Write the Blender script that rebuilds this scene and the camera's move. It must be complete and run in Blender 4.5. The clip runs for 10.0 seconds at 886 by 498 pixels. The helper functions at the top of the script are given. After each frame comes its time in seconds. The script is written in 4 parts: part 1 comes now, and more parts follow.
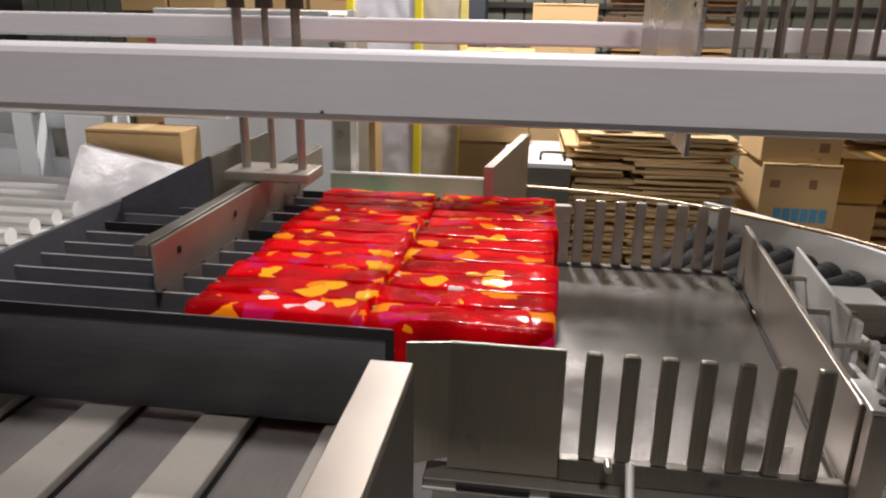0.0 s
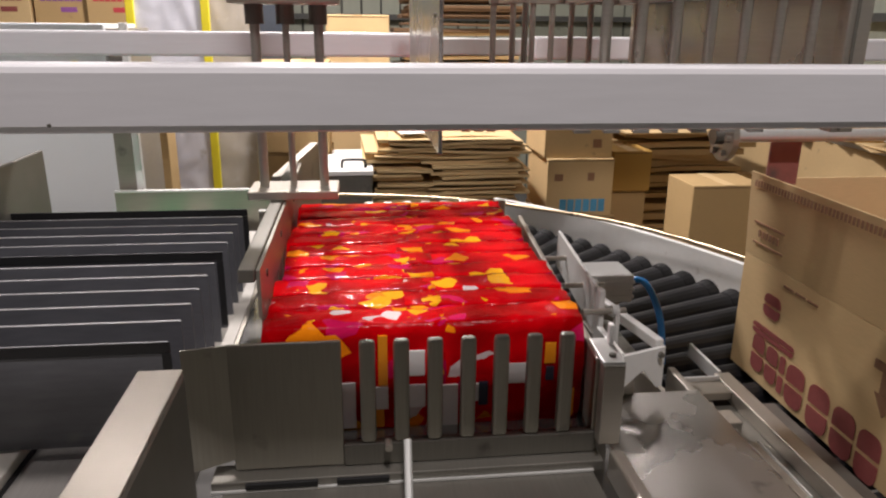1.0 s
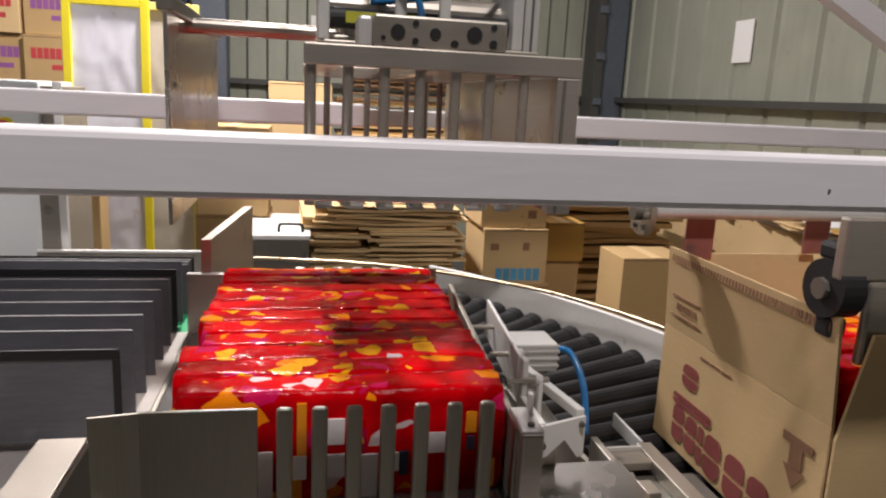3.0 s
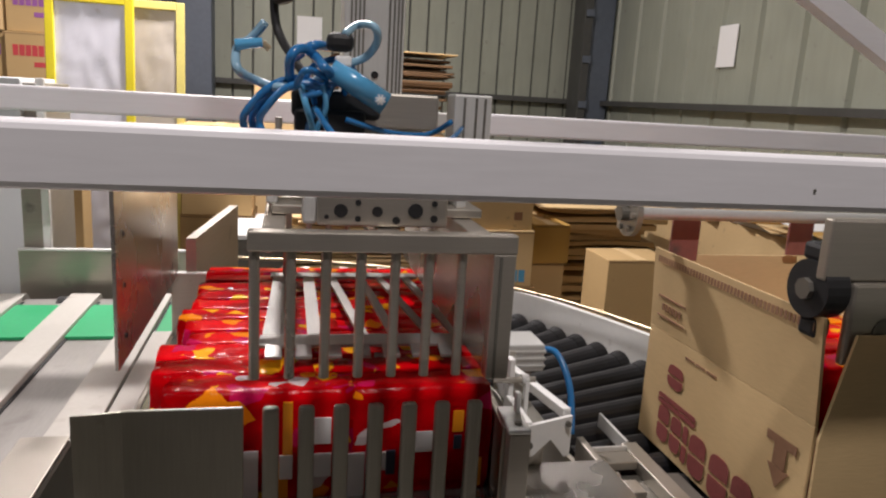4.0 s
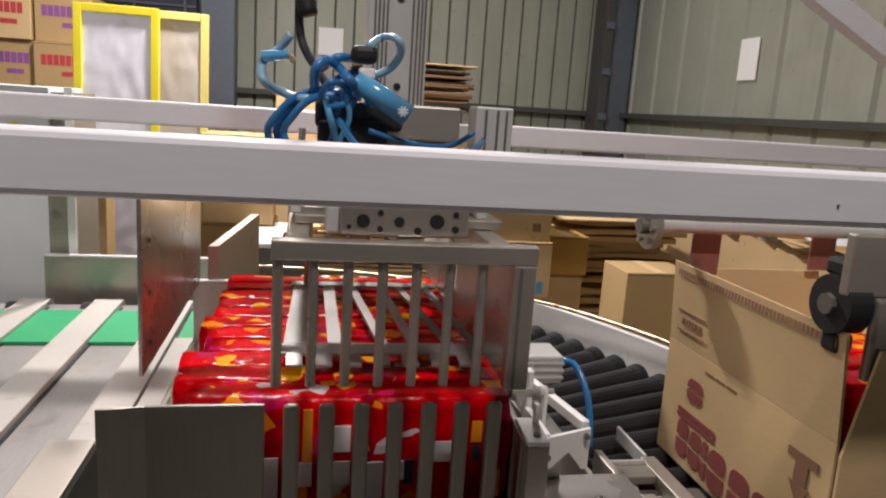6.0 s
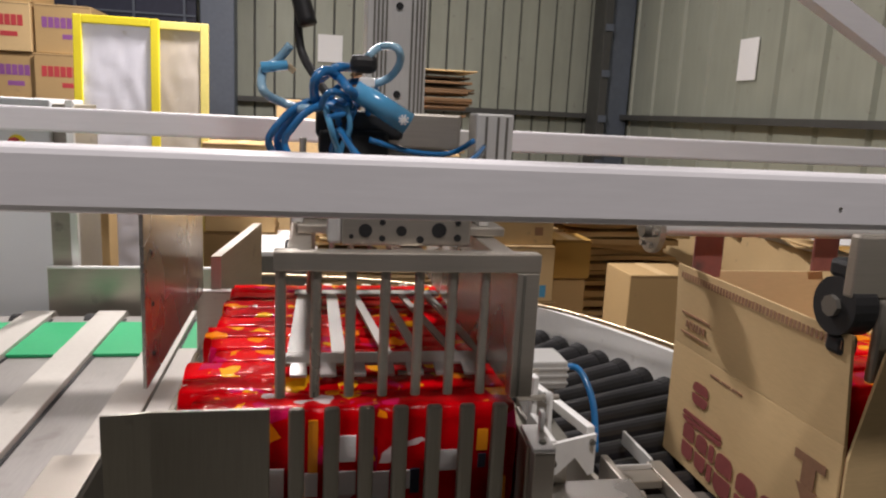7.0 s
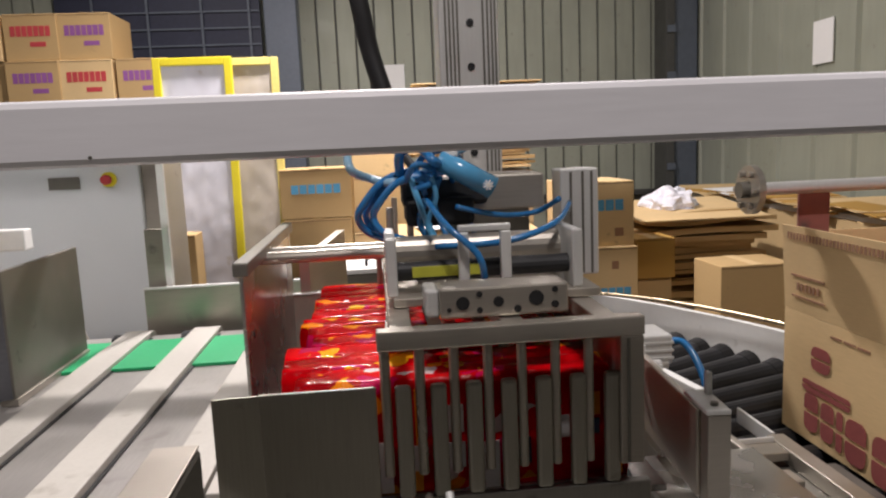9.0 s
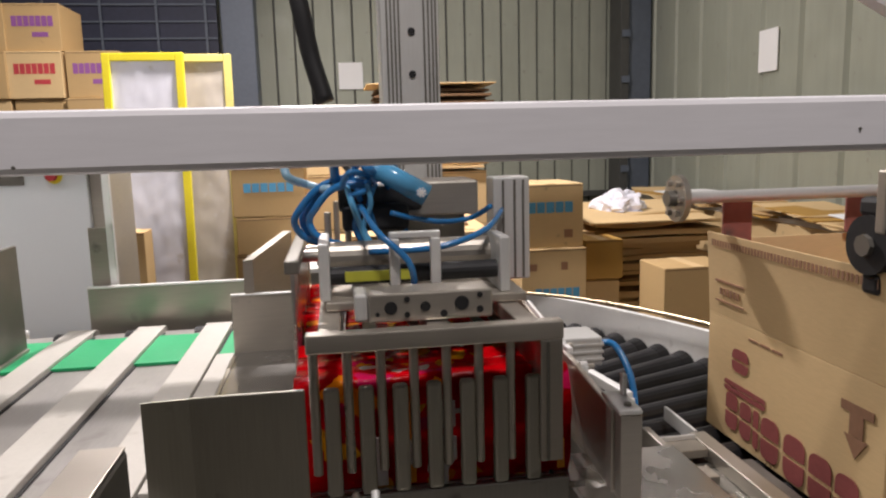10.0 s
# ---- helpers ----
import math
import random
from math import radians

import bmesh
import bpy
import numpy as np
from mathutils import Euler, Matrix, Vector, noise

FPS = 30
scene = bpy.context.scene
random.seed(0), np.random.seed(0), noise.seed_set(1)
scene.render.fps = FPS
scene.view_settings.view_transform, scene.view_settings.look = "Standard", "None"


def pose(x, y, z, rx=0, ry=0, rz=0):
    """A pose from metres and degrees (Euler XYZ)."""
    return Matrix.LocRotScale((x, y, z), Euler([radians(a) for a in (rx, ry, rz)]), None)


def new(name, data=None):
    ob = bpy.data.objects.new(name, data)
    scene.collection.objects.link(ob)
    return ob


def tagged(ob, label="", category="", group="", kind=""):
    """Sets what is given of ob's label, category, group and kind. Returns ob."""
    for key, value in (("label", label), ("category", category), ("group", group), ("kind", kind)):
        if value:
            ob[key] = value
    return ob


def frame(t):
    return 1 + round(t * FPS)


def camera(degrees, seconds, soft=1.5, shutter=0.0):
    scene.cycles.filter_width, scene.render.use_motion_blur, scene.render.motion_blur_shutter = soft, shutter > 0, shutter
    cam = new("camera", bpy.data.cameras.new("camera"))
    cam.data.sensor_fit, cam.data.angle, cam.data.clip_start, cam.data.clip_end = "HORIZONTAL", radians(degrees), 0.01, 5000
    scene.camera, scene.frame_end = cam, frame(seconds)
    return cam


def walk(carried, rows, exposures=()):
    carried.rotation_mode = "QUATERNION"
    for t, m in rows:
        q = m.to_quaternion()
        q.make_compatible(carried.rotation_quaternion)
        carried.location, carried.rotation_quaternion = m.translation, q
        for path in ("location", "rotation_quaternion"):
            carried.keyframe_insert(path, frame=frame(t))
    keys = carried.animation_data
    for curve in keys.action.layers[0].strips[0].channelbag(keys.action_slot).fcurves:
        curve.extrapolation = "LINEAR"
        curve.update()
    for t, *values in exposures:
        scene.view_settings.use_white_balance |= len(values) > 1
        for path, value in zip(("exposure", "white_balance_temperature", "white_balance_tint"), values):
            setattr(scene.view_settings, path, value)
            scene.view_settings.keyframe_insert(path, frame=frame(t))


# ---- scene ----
cam = camera(63.29, 10.0, 2.2)
PATH = [  # seconds, eye, pitch, roll, yaw
    (0, -0.0474, -0.8163, 1.4898, -18.294, -0.950, 7.943),
    (0.5, -0.0044, -0.8699, 1.4912, -17.635, -0.446, -1.674),
    (1, 0.0303, -0.8700, 1.4915, -17.308, -0.526, -6.612),
    (1.5, 0.0331, -0.8772, 1.4919, -16.707, -1.000, -8.198),
    (2, 0.0399, -0.8919, 1.5048, -15.330, -1.132, -9.024),
    (2.5, 0.0547, -0.8895, 1.5028, -12.366, -2.016, -9.852),
    (4, 0.0506, -0.8861, 1.4935, -11.680, -3.326, -11.869),
    (4.5, 0.0476, -0.8862, 1.4954, -11.837, -3.743, -11.469),
    (5, 0.0440, -0.8897, 1.4943, -11.534, -4.029, -10.887),
    (5.5, 0.0442, -0.8919, 1.4933, -11.225, -4.083, -10.433),
    (7, 0.0440, -0.8905, 1.5004, -10.614, -2.788, -10.386),
    (7.5, 0.0589, -0.8823, 1.5140, -10.947, -2.465, -9.669),
    (8, 0.0330, -0.8879, 1.5924, -13.221, -2.034, -6.841),
    (8.5, 0.0381, -0.8231, 1.4640, -10.023, 1.060, -6.278),
    (9, 0.0138, -0.8768, 1.4015, -8.180, 2.443, -5.486),
    (9.5, 0.0302, -0.9104, 1.4129, -9.140, 2.633, -6.189),
    (10, 0.0545, -0.9154, 1.4179, -8.507, 1.493, -8.443),
]
walk(cam, [(t, pose(x, y, z, 90 + pitch, roll, yaw)) for t, x, y, z, pitch, roll, yaw in PATH],
     [(0, -0.18), (0.5, -0.1), (1.0, 0.0), (2.5, 0.08), (4.0, -0.08), (5.5, -0.07), (7.0, -0.13), (8.0, -0.27), (8.5, -0.14), (9.5, 0.0), (10, 0.05)])

# ---------------------------------------------------------------- world and lights
world = bpy.data.worlds.new("world")
scene.world = world
world.use_nodes = True
world.node_tree.nodes["Background"].inputs[0].default_value = (0.75, 0.85, 1.0, 1)
world.node_tree.nodes["Background"].inputs[1].default_value = 0.004


def ceiling_lamp(x, y, z, sx, sy, watts, colour):
    lamp = bpy.data.lights.new("hall_lamp", "AREA")
    lamp.shape, lamp.size, lamp.size_y, lamp.energy, lamp.color = "RECTANGLE", sx, sy, watts, colour
    ob = new("hall_lamp", lamp)
    ob.location = (x, y, z)
    return ob


WARM = (1.0, 0.915, 0.90)
# one compact high-bay lamp hangs behind the machine and throws the crisp shadows; the rest are unseen tubes assumed
# under the roof
ceiling_lamp(-0.15, 2.5, 3.2, 0.16, 0.16, 125, WARM)
ceiling_lamp(0.25, -1.25, 3.95, 0.5, 0.16, 68, WARM)
# added fill tubes, unseen: they brighten left faces and the back wall
for lx, ly, watts in ((-3.2, -0.2, 46), (-1.6, 3.9, 26), (1.5, 3.9, 28)):
    ceiling_lamp(lx, ly, 3.95, 1.3, 0.25, watts, WARM)


# ---------------------------------------------------------------- materials
def material(name, colour, rough=0.5, metal=0.0, vary=0.15, grain=60.0, bump=0.05, stretch=(1, 1, 1), wear=0.0,
             wear_colour=(0.1, 0.09, 0.08), coat=0.0):
    m = bpy.data.materials.new(name)
    m.use_nodes = True
    nt = m.node_tree
    n, l = nt.nodes, nt.links
    b = n["Principled BSDF"]
    b.inputs["Roughness"].default_value, b.inputs["Metallic"].default_value = rough, metal
    b.inputs["Coat Weight"].default_value = coat
    tc, mp = n.new("ShaderNodeTexCoord"), n.new("ShaderNodeMapping")
    mp.inputs["Scale"].default_value = stretch
    l.new(tc.outputs["Object"], mp.inputs[0])
    fine, broad = n.new("ShaderNodeTexNoise"), n.new("ShaderNodeTexNoise")
    fine.inputs["Scale"].default_value, fine.inputs["Detail"].default_value = grain, 4
    broad.inputs["Scale"].default_value, broad.inputs["Detail"].default_value = 5, 5
    l.new(mp.outputs[0], fine.inputs[0])
    l.new(tc.outputs["Object"], broad.inputs[0])
    info = n.new("ShaderNodeObjectInfo")
    add = n.new("ShaderNodeMath")
    add.operation = "ADD"
    l.new(fine.outputs[0], add.inputs[0])
    l.new(broad.outputs[0], add.inputs[1])
    add2 = n.new("ShaderNodeMath")
    add2.operation = "MULTIPLY_ADD"
    add2.inputs[1].default_value = 0.35
    l.new(info.outputs["Random"], add2.inputs[0])
    l.new(add.outputs[0], add2.inputs[2])
    rng = n.new("ShaderNodeMapRange")
    rng.inputs[1].default_value, rng.inputs[2].default_value = 0.6, 1.7
    rng.inputs[3].default_value, rng.inputs[4].default_value = 1 - vary, 1 + vary
    l.new(add2.outputs[0], rng.inputs[0])
    mix = n.new("ShaderNodeVectorMath")
    mix.operation = "SCALE"
    mix.inputs[0].default_value = colour
    l.new(rng.outputs[0], mix.inputs["Scale"])
    out = mix.outputs[0]
    if wear:
        w = n.new("ShaderNodeTexNoise")
        w.inputs["Scale"].default_value, w.inputs["Detail"].default_value = 14, 9
        l.new(tc.outputs["Object"], w.inputs[0])
        ramp = n.new("ShaderNodeMapRange")
        ramp.inputs[1].default_value, ramp.inputs[2].default_value = 0.72 - wear, 0.78
        l.new(w.outputs[0], ramp.inputs[0])
        mc = n.new("ShaderNodeMix")
        mc.data_type = "RGBA"
        l.new(ramp.outputs[0], mc.inputs[0])
        l.new(out, mc.inputs[6])
        mc.inputs[7].default_value = (*wear_colour, 1)
        out = mc.outputs[2]
    l.new(out, b.inputs["Base Color"])
    rr = n.new("ShaderNodeMapRange")
    rr.inputs[1].default_value, rr.inputs[2].default_value = 0.3, 0.7
    rr.inputs[3].default_value, rr.inputs[4].default_value = max(rough - 0.1, 0.04), min(rough + 0.1, 1)
    l.new(broad.outputs[0], rr.inputs[0])
    l.new(rr.outputs[0], b.inputs["Roughness"])
    if bump:
        bp = n.new("ShaderNodeBump")
        bp.inputs["Strength"].default_value, bp.inputs["Distance"].default_value = bump, 0.004
        l.new(fine.outputs[0], bp.inputs["Height"])
        l.new(bp.outputs[0], b.inputs["Normal"])
    return m


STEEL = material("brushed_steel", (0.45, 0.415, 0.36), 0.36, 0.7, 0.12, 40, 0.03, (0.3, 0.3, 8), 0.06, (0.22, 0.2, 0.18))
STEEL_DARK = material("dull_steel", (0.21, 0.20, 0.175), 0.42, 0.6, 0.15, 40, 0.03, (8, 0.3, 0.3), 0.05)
STEEL_MID = material("olive_steel", (0.34, 0.32, 0.27), 0.42, 0.45, 0.15, 40, 0.03, (8, 0.3, 0.3), 0.05, (0.16, 0.15, 0.13))
BED = material("pale_worn_bed", (0.35, 0.335, 0.315), 0.42, 0.35, 0.15, 60, 0.04, (4, 0.4, 1), 0.1, (0.28, 0.26, 0.24))
DECK = material("worn_steel_deck", (0.43, 0.42, 0.40), 0.2, 0.85, 0.2, 60, 0.04, (0.3, 6, 1), 0.1, (0.2, 0.19, 0.18))
POLISHED = material("polished_steel_sheet", (0.46, 0.44, 0.41), 0.27, 0.85, 0.12, 40, 0.02, (0.3, 0.3, 6), 0.05, (0.2, 0.18, 0.16))
ALU = material("aluminium_profile", (0.66, 0.66, 0.64), 0.38, 0.35, 0.08, 50, 0.02, (6, 6, 0.3))
BEAM = material("pale_beam_enamel", (0.86, 0.85, 0.88), 0.42, 0.0, 0.05, 70, 0.05, (0.2, 2, 2), 0.0, (0.4, 0.38, 0.36))
WHITE = material("white_enamel", (0.78, 0.78, 0.76), 0.4, 0.0, 0.05, 60, 0.03, (1, 1, 1), 0.05, (0.45, 0.43, 0.4))
CABINET = material("pale_grey_cabinet_paint", (0.76, 0.80, 0.82), 0.45, 0.0, 0.04, 200, 0.05)
BLADE = material("dark_grey_plate", (0.125, 0.128, 0.142), 0.42, 0.2, 0.3, 40, 0.03, (0.5, 3, 3), 0.06, (0.16, 0.16, 0.16))
BLADE_EDGE = material("bare_metal_edge", (0.40, 0.40, 0.41), 0.4, 0.3, 0.1)
BLACK = material("black_rubber", (0.009, 0.009, 0.010), 0.6, 0.0, 0.3, 90, 0.1)
ROLLER = material("dark_roller_sleeve", (0.009, 0.009, 0.011), 0.45, 0.0, 0.3, 50, 0.08, (1, 1, 1), 0.05, (0.06, 0.06, 0.06))
BELT = material("ivory_conveyor_belt", (0.56, 0.535, 0.485), 0.55, 0.0, 0.08, 120, 0.1, (1, 1, 1), 0.07, (0.4, 0.37, 0.32))
GREEN = material("green_belt", (0.02, 0.42, 0.16), 0.5, 0.0, 0.1, 100, 0.08)
CARD = material("brown_carton", (0.49, 0.33, 0.15), 0.75, 0.0, 0.1, 150, 0.12, (0.3, 0.3, 4), 0.04, (0.36, 0.24, 0.12))
CARD_PALE = material("pale_carton", (0.64, 0.46, 0.235), 0.75, 0.0, 0.12, 150, 0.12, (0.3, 0.3, 4), 0.04, (0.4, 0.28, 0.16))
CARD_OCHRE = material("ochre_carton", (0.47, 0.27, 0.06), 0.75, 0.0, 0.1, 150, 0.1)
CARD_DARK = material("carton_inside", (0.15, 0.085, 0.04), 0.8, 0.0, 0.2, 100, 0.1)
INK = material("maroon_ink", (0.27, 0.065, 0.06), 0.7, 0.0, 0.2, 120, 0.0)
INK_BROWN = material("faded_brown_ink", (0.30, 0.16, 0.09), 0.7, 0.0, 0.2, 120, 0.0)
INK_PURPLE = material("purple_ink", (0.27, 0.09, 0.30), 0.7, 0.0, 0.2, 120, 0.0)
INK_RED = material("red_ink", (0.50, 0.05, 0.06), 0.7, 0.0, 0.2, 120, 0.0)
INK_BLUE = material("blue_ink", (0.10, 0.36, 0.60), 0.7, 0.0, 0.2, 120, 0.0)
YELLOW = material("yellow_tape", (0.85, 0.72, 0.03), 0.45, 0.0, 0.08, 60, 0.05)
ORANGE = material("orange_print", (0.85, 0.30, 0.01), 0.3, 0.0, 0.1, 60, 0.0)
YELLOW_PALE = material("faded_yellow_tape", (0.80, 0.70, 0.22), 0.45, 0.0, 0.12, 60, 0.05)
WRAP = material("crumpled_stretch_wrap", (0.72, 0.72, 0.79), 0.34, 0.0, 0.10, 9, 0.2, (1, 1, 0.4), 0.08, (0.52, 0.49, 0.47))
WRAP_TAN = material("cloudy_stretch_wrap_over_board", (0.55, 0.50, 0.44), 0.36, 0.0, 0.16, 9, 0.2, (1, 1, 0.4), 0.12, (0.68, 0.66, 0.66))
WRAP_PALE = material("white_plastic_sheet", (0.78, 0.78, 0.80), 0.25, 0.0, 0.2, 10, 0.9)
RUSTY = material("red_oxide_paint", (0.34, 0.13, 0.11), 0.5, 0.1, 0.2, 40, 0.1, (1, 1, 1), 0.1)
BRASS = material("worn_round_rail", (0.62, 0.50, 0.33), 0.3, 0.7, 0.1)
SHEET_WALL = material("grey_green_wall_sheet", (0.33, 0.345, 0.28), 0.55, 0.1, 0.12, 10, 0.05, (2, 2, 0.3), 0.06, (0.25, 0.24, 0.2))
COLUMN = material("blue_grey_column_paint", (0.12, 0.14, 0.175), 0.5, 0.2, 0.15, 30, 0.05)
GIRT_AND_SHADE = material("dark_rail_and_shade", (0.07, 0.07, 0.065), 0.6, 0.2, 0.2, 30, 0.05)
ROOF = material("dark_roof_sheet", (0.05, 0.05, 0.048), 0.6, 0.0, 0.15, 10, 0.05)
FLOOR = material("concrete_floor", (0.085, 0.083, 0.08), 0.6, 0.0, 0.2, 20, 0.08, (1, 1, 1), 0.1)
PAPER = material("white_paper", (0.85, 0.85, 0.84), 0.8, 0.0, 0.03, 80, 0.0)
HOSE = material("blue_air_hose", (0.022, 0.16, 0.40), 0.2, 0.0, 0.25, 30, 0.0, coat=0.4)
HOSE_CLEAR = material("cloudy_blue_air_hose", (0.27, 0.46, 0.60), 0.22, 0.0, 0.3, 30, 0.0, coat=0.3)
HOSE_PALE = material("pale_blue_air_hose", (0.10, 0.36, 0.62), 0.18, 0.0, 0.25, 30, 0.0, coat=0.4)
PLUM = material("yellow_green_label", (0.45, 0.45, 0.05), 0.4, 0.0, 0.1)
NAVY = material("dark_blue_mesh_panel", (0.028, 0.032, 0.06), 0.5, 0.0, 0.3, 30, 0.05)


def film_material():
    """Glossy printed pack film: red with orange, yellow, pink and white shapes, crinkled."""
    m = bpy.data.materials.new("printed_red_film")
    m.use_nodes = True
    n, l = m.node_tree.nodes, m.node_tree.links
    b = n["Principled BSDF"]
    tc, info = n.new("ShaderNodeTexCoord"), n.new("ShaderNodeObjectInfo")
    off = n.new("ShaderNodeVectorMath")
    off.operation = "MULTIPLY_ADD"
    off.inputs[1].default_value = (7, 5, 3)
    l.new(info.outputs["Random"], off.inputs[0])
    l.new(tc.outputs["Object"], off.inputs[2])
    warp = n.new("ShaderNodeTexNoise")
    warp.inputs["Scale"].default_value = 26
    l.new(off.outputs[0], warp.inputs[0])
    ws = n.new("ShaderNodeVectorMath")
    ws.operation = "MULTIPLY_ADD"
    ws.inputs[1].default_value = (0.015, 0.015, 0.015)
    l.new(warp.outputs["Color"], ws.inputs[0])
    l.new(off.outputs[0], ws.inputs[2])
    base = n.new("ShaderNodeTexNoise")
    base.inputs["Scale"].default_value = 9
    l.new(off.outputs[0], base.inputs[0])
    ramp = n.new("ShaderNodeValToRGB")
    ramp.color_ramp.elements[0].position, ramp.color_ramp.elements[0].color = 0.36, (0.30, 0.0004, 0.002, 1)
    ramp.color_ramp.elements[1].position, ramp.color_ramp.elements[1].color = 0.62, (0.78, 0.001, 0.006, 1)
    l.new(base.outputs[0], ramp.inputs[0])
    last = ramp.outputs[0]
    for scale, low, colour, shift in ((34, 0.91, (0.58, 0.008, 0.085, 1), 6), (36, 0.912, (0.90, 0.25, 0.006, 1), 0), (40, 0.953, (0.92, 0.42, 0.012, 1), 3),
                                      (48, 0.978, (0.82, 0.70, 0.70, 1), 9)):
        sh = n.new("ShaderNodeVectorMath")
        sh.inputs[1].default_value = (shift, shift * 0.7, shift * 0.3)
        l.new(ws.outputs[0], sh.inputs[0])
        long = n.new("ShaderNodeVectorMath")
        long.operation = "MULTIPLY"
        long.inputs[1].default_value = (0.80, 0.86, 0.86)
        l.new(sh.outputs[0], long.inputs[0])
        v = n.new("ShaderNodeTexVoronoi")
        v.inputs["Scale"].default_value = scale
        l.new(long.outputs[0], v.inputs[0])
        sep = n.new("ShaderNodeSeparateColor")
        l.new(v.outputs["Color"], sep.inputs[0])
        patchy = n.new("ShaderNodeMath")
        patchy.operation = "MULTIPLY_ADD"
        patchy.inputs[1].default_value = 0.10
        l.new(base.outputs[0], patchy.inputs[0])
        l.new(sep.outputs[0], patchy.inputs[2])
        gt = n.new("ShaderNodeMath")
        gt.operation = "GREATER_THAN"
        gt.inputs[1].default_value = low + 0.062
        l.new(patchy.outputs[0], gt.inputs[0])
        mx = n.new("ShaderNodeMix")
        mx.data_type = "RGBA"
        l.new(gt.outputs[0], mx.inputs[0])
        l.new(last, mx.inputs[6])
        mx.inputs[7].default_value = colour
        last = mx.outputs[2]
    l.new(last, b.inputs["Base Color"])
    b.inputs["Roughness"].default_value = 0.16
    b.inputs["Specular IOR Level"].default_value = 0.07
    b.inputs["Coat Weight"].default_value = 0.0
    b.inputs["Coat Roughness"].default_value = 0.12
    crease = n.new("ShaderNodeTexNoise")
    crease.inputs["Scale"].default_value, crease.inputs["Detail"].default_value, crease.inputs["Distortion"].default_value = 17, 4, 1.6
    l.new(off.outputs[0], crease.inputs[0])
    bp = n.new("ShaderNodeBump")
    bp.inputs["Strength"].default_value, bp.inputs["Distance"].default_value = 0.30, 0.012
    l.new(crease.outputs[0], bp.inputs["Height"])
    l.new(bp.outputs[0], b.inputs["Normal"])
    l.new(bp.outputs[0], b.inputs["Coat Normal"])
    return m


FILM = film_material()


# ---------------------------------------------------------------- mesh helpers
ORIGIN = {}


def thing(name, at, label, category, group="", kind=""):
    ob = new(name)
    ob.empty_display_size = 0.05
    ob.location = at
    ORIGIN[ob.name] = Vector(at)
    return tagged(ob, label, category, group, kind)


def part(name, bm, mat, parent=None, label="", smooth=False):
    """Links a bmesh, written in world places, as one mesh object under a thing or part."""
    if parent is not None:
        bmesh.ops.translate(bm, verts=bm.verts, vec=-ORIGIN[parent.name])
    me = bpy.data.meshes.new(name)
    bm.to_mesh(me)
    bm.free()
    me.materials.append(mat)
    if smooth:
        me.polygons.foreach_set("use_smooth", [True] * len(me.polygons))
    ob = new(name, me)
    if parent is not None:
        ob.parent = parent
        ORIGIN[ob.name] = ORIGIN[parent.name]
    else:
        ORIGIN[ob.name] = Vector((0, 0, 0))
    if label:
        tagged(ob, label)
    return ob


def box(x0, x1, y0, y1, z0, z1, bevel=0.0, bm=None, turn=0.0, tilt=0.0):
    """A bevelled block, turned about the vertical through its middle, or tilted about x."""
    own = bmesh.new()
    c = Vector(((x0 + x1) / 2, (y0 + y1) / 2, (z0 + z1) / 2))
    bmesh.ops.create_cube(own, size=1, matrix=Matrix.Diagonal((abs(x1 - x0), abs(y1 - y0), abs(z1 - z0), 1)))
    if bevel:
        bmesh.ops.bevel(own, geom=own.edges[:], offset=bevel, segments=2, affect="EDGES", profile=0.5)
    bmesh.ops.transform(own, matrix=Matrix.Translation(c) @ pose(0, 0, 0, tilt, 0, turn), verts=own.verts)
    return merge(bm, own)


def merge(bm, own):
    if bm is None:
        return own
    me = bpy.data.meshes.new("tmp")
    own.to_mesh(me)
    bm.from_mesh(me)
    bpy.data.meshes.remove(me)
    own.free()
    return bm


def rod(p, q, r0, r1=None, seg=14, bm=None):
    """A round bar from p to q, tapered if r1 is given."""
    own = bmesh.new()
    p, q = Vector(p), Vector(q)
    d = q - p
    bmesh.ops.create_cone(own, cap_ends=True, segments=seg, radius1=r0, radius2=r0 if r1 is None else r1, depth=d.length,
                          matrix=Matrix.Translation((p + q) / 2) @ d.to_track_quat("Z", "Y").to_matrix().to_4x4())
    return merge(bm, own)


def prism(points, thick, axis, bm=None):
    """A flat shape given by a few corners, pushed out along an axis vector."""
    own = bmesh.new()
    vs = [own.verts.new(p) for p in points]
    f = own.faces.new(vs)
    ext = bmesh.ops.extrude_face_region(own, geom=[f])
    bmesh.ops.translate(own, verts=[v for v in ext["geom"] if isinstance(v, bmesh.types.BMVert)], vec=Vector(axis) * thick)
    bmesh.ops.recalc_face_normals(own, faces=own.faces)
    return merge(bm, own)


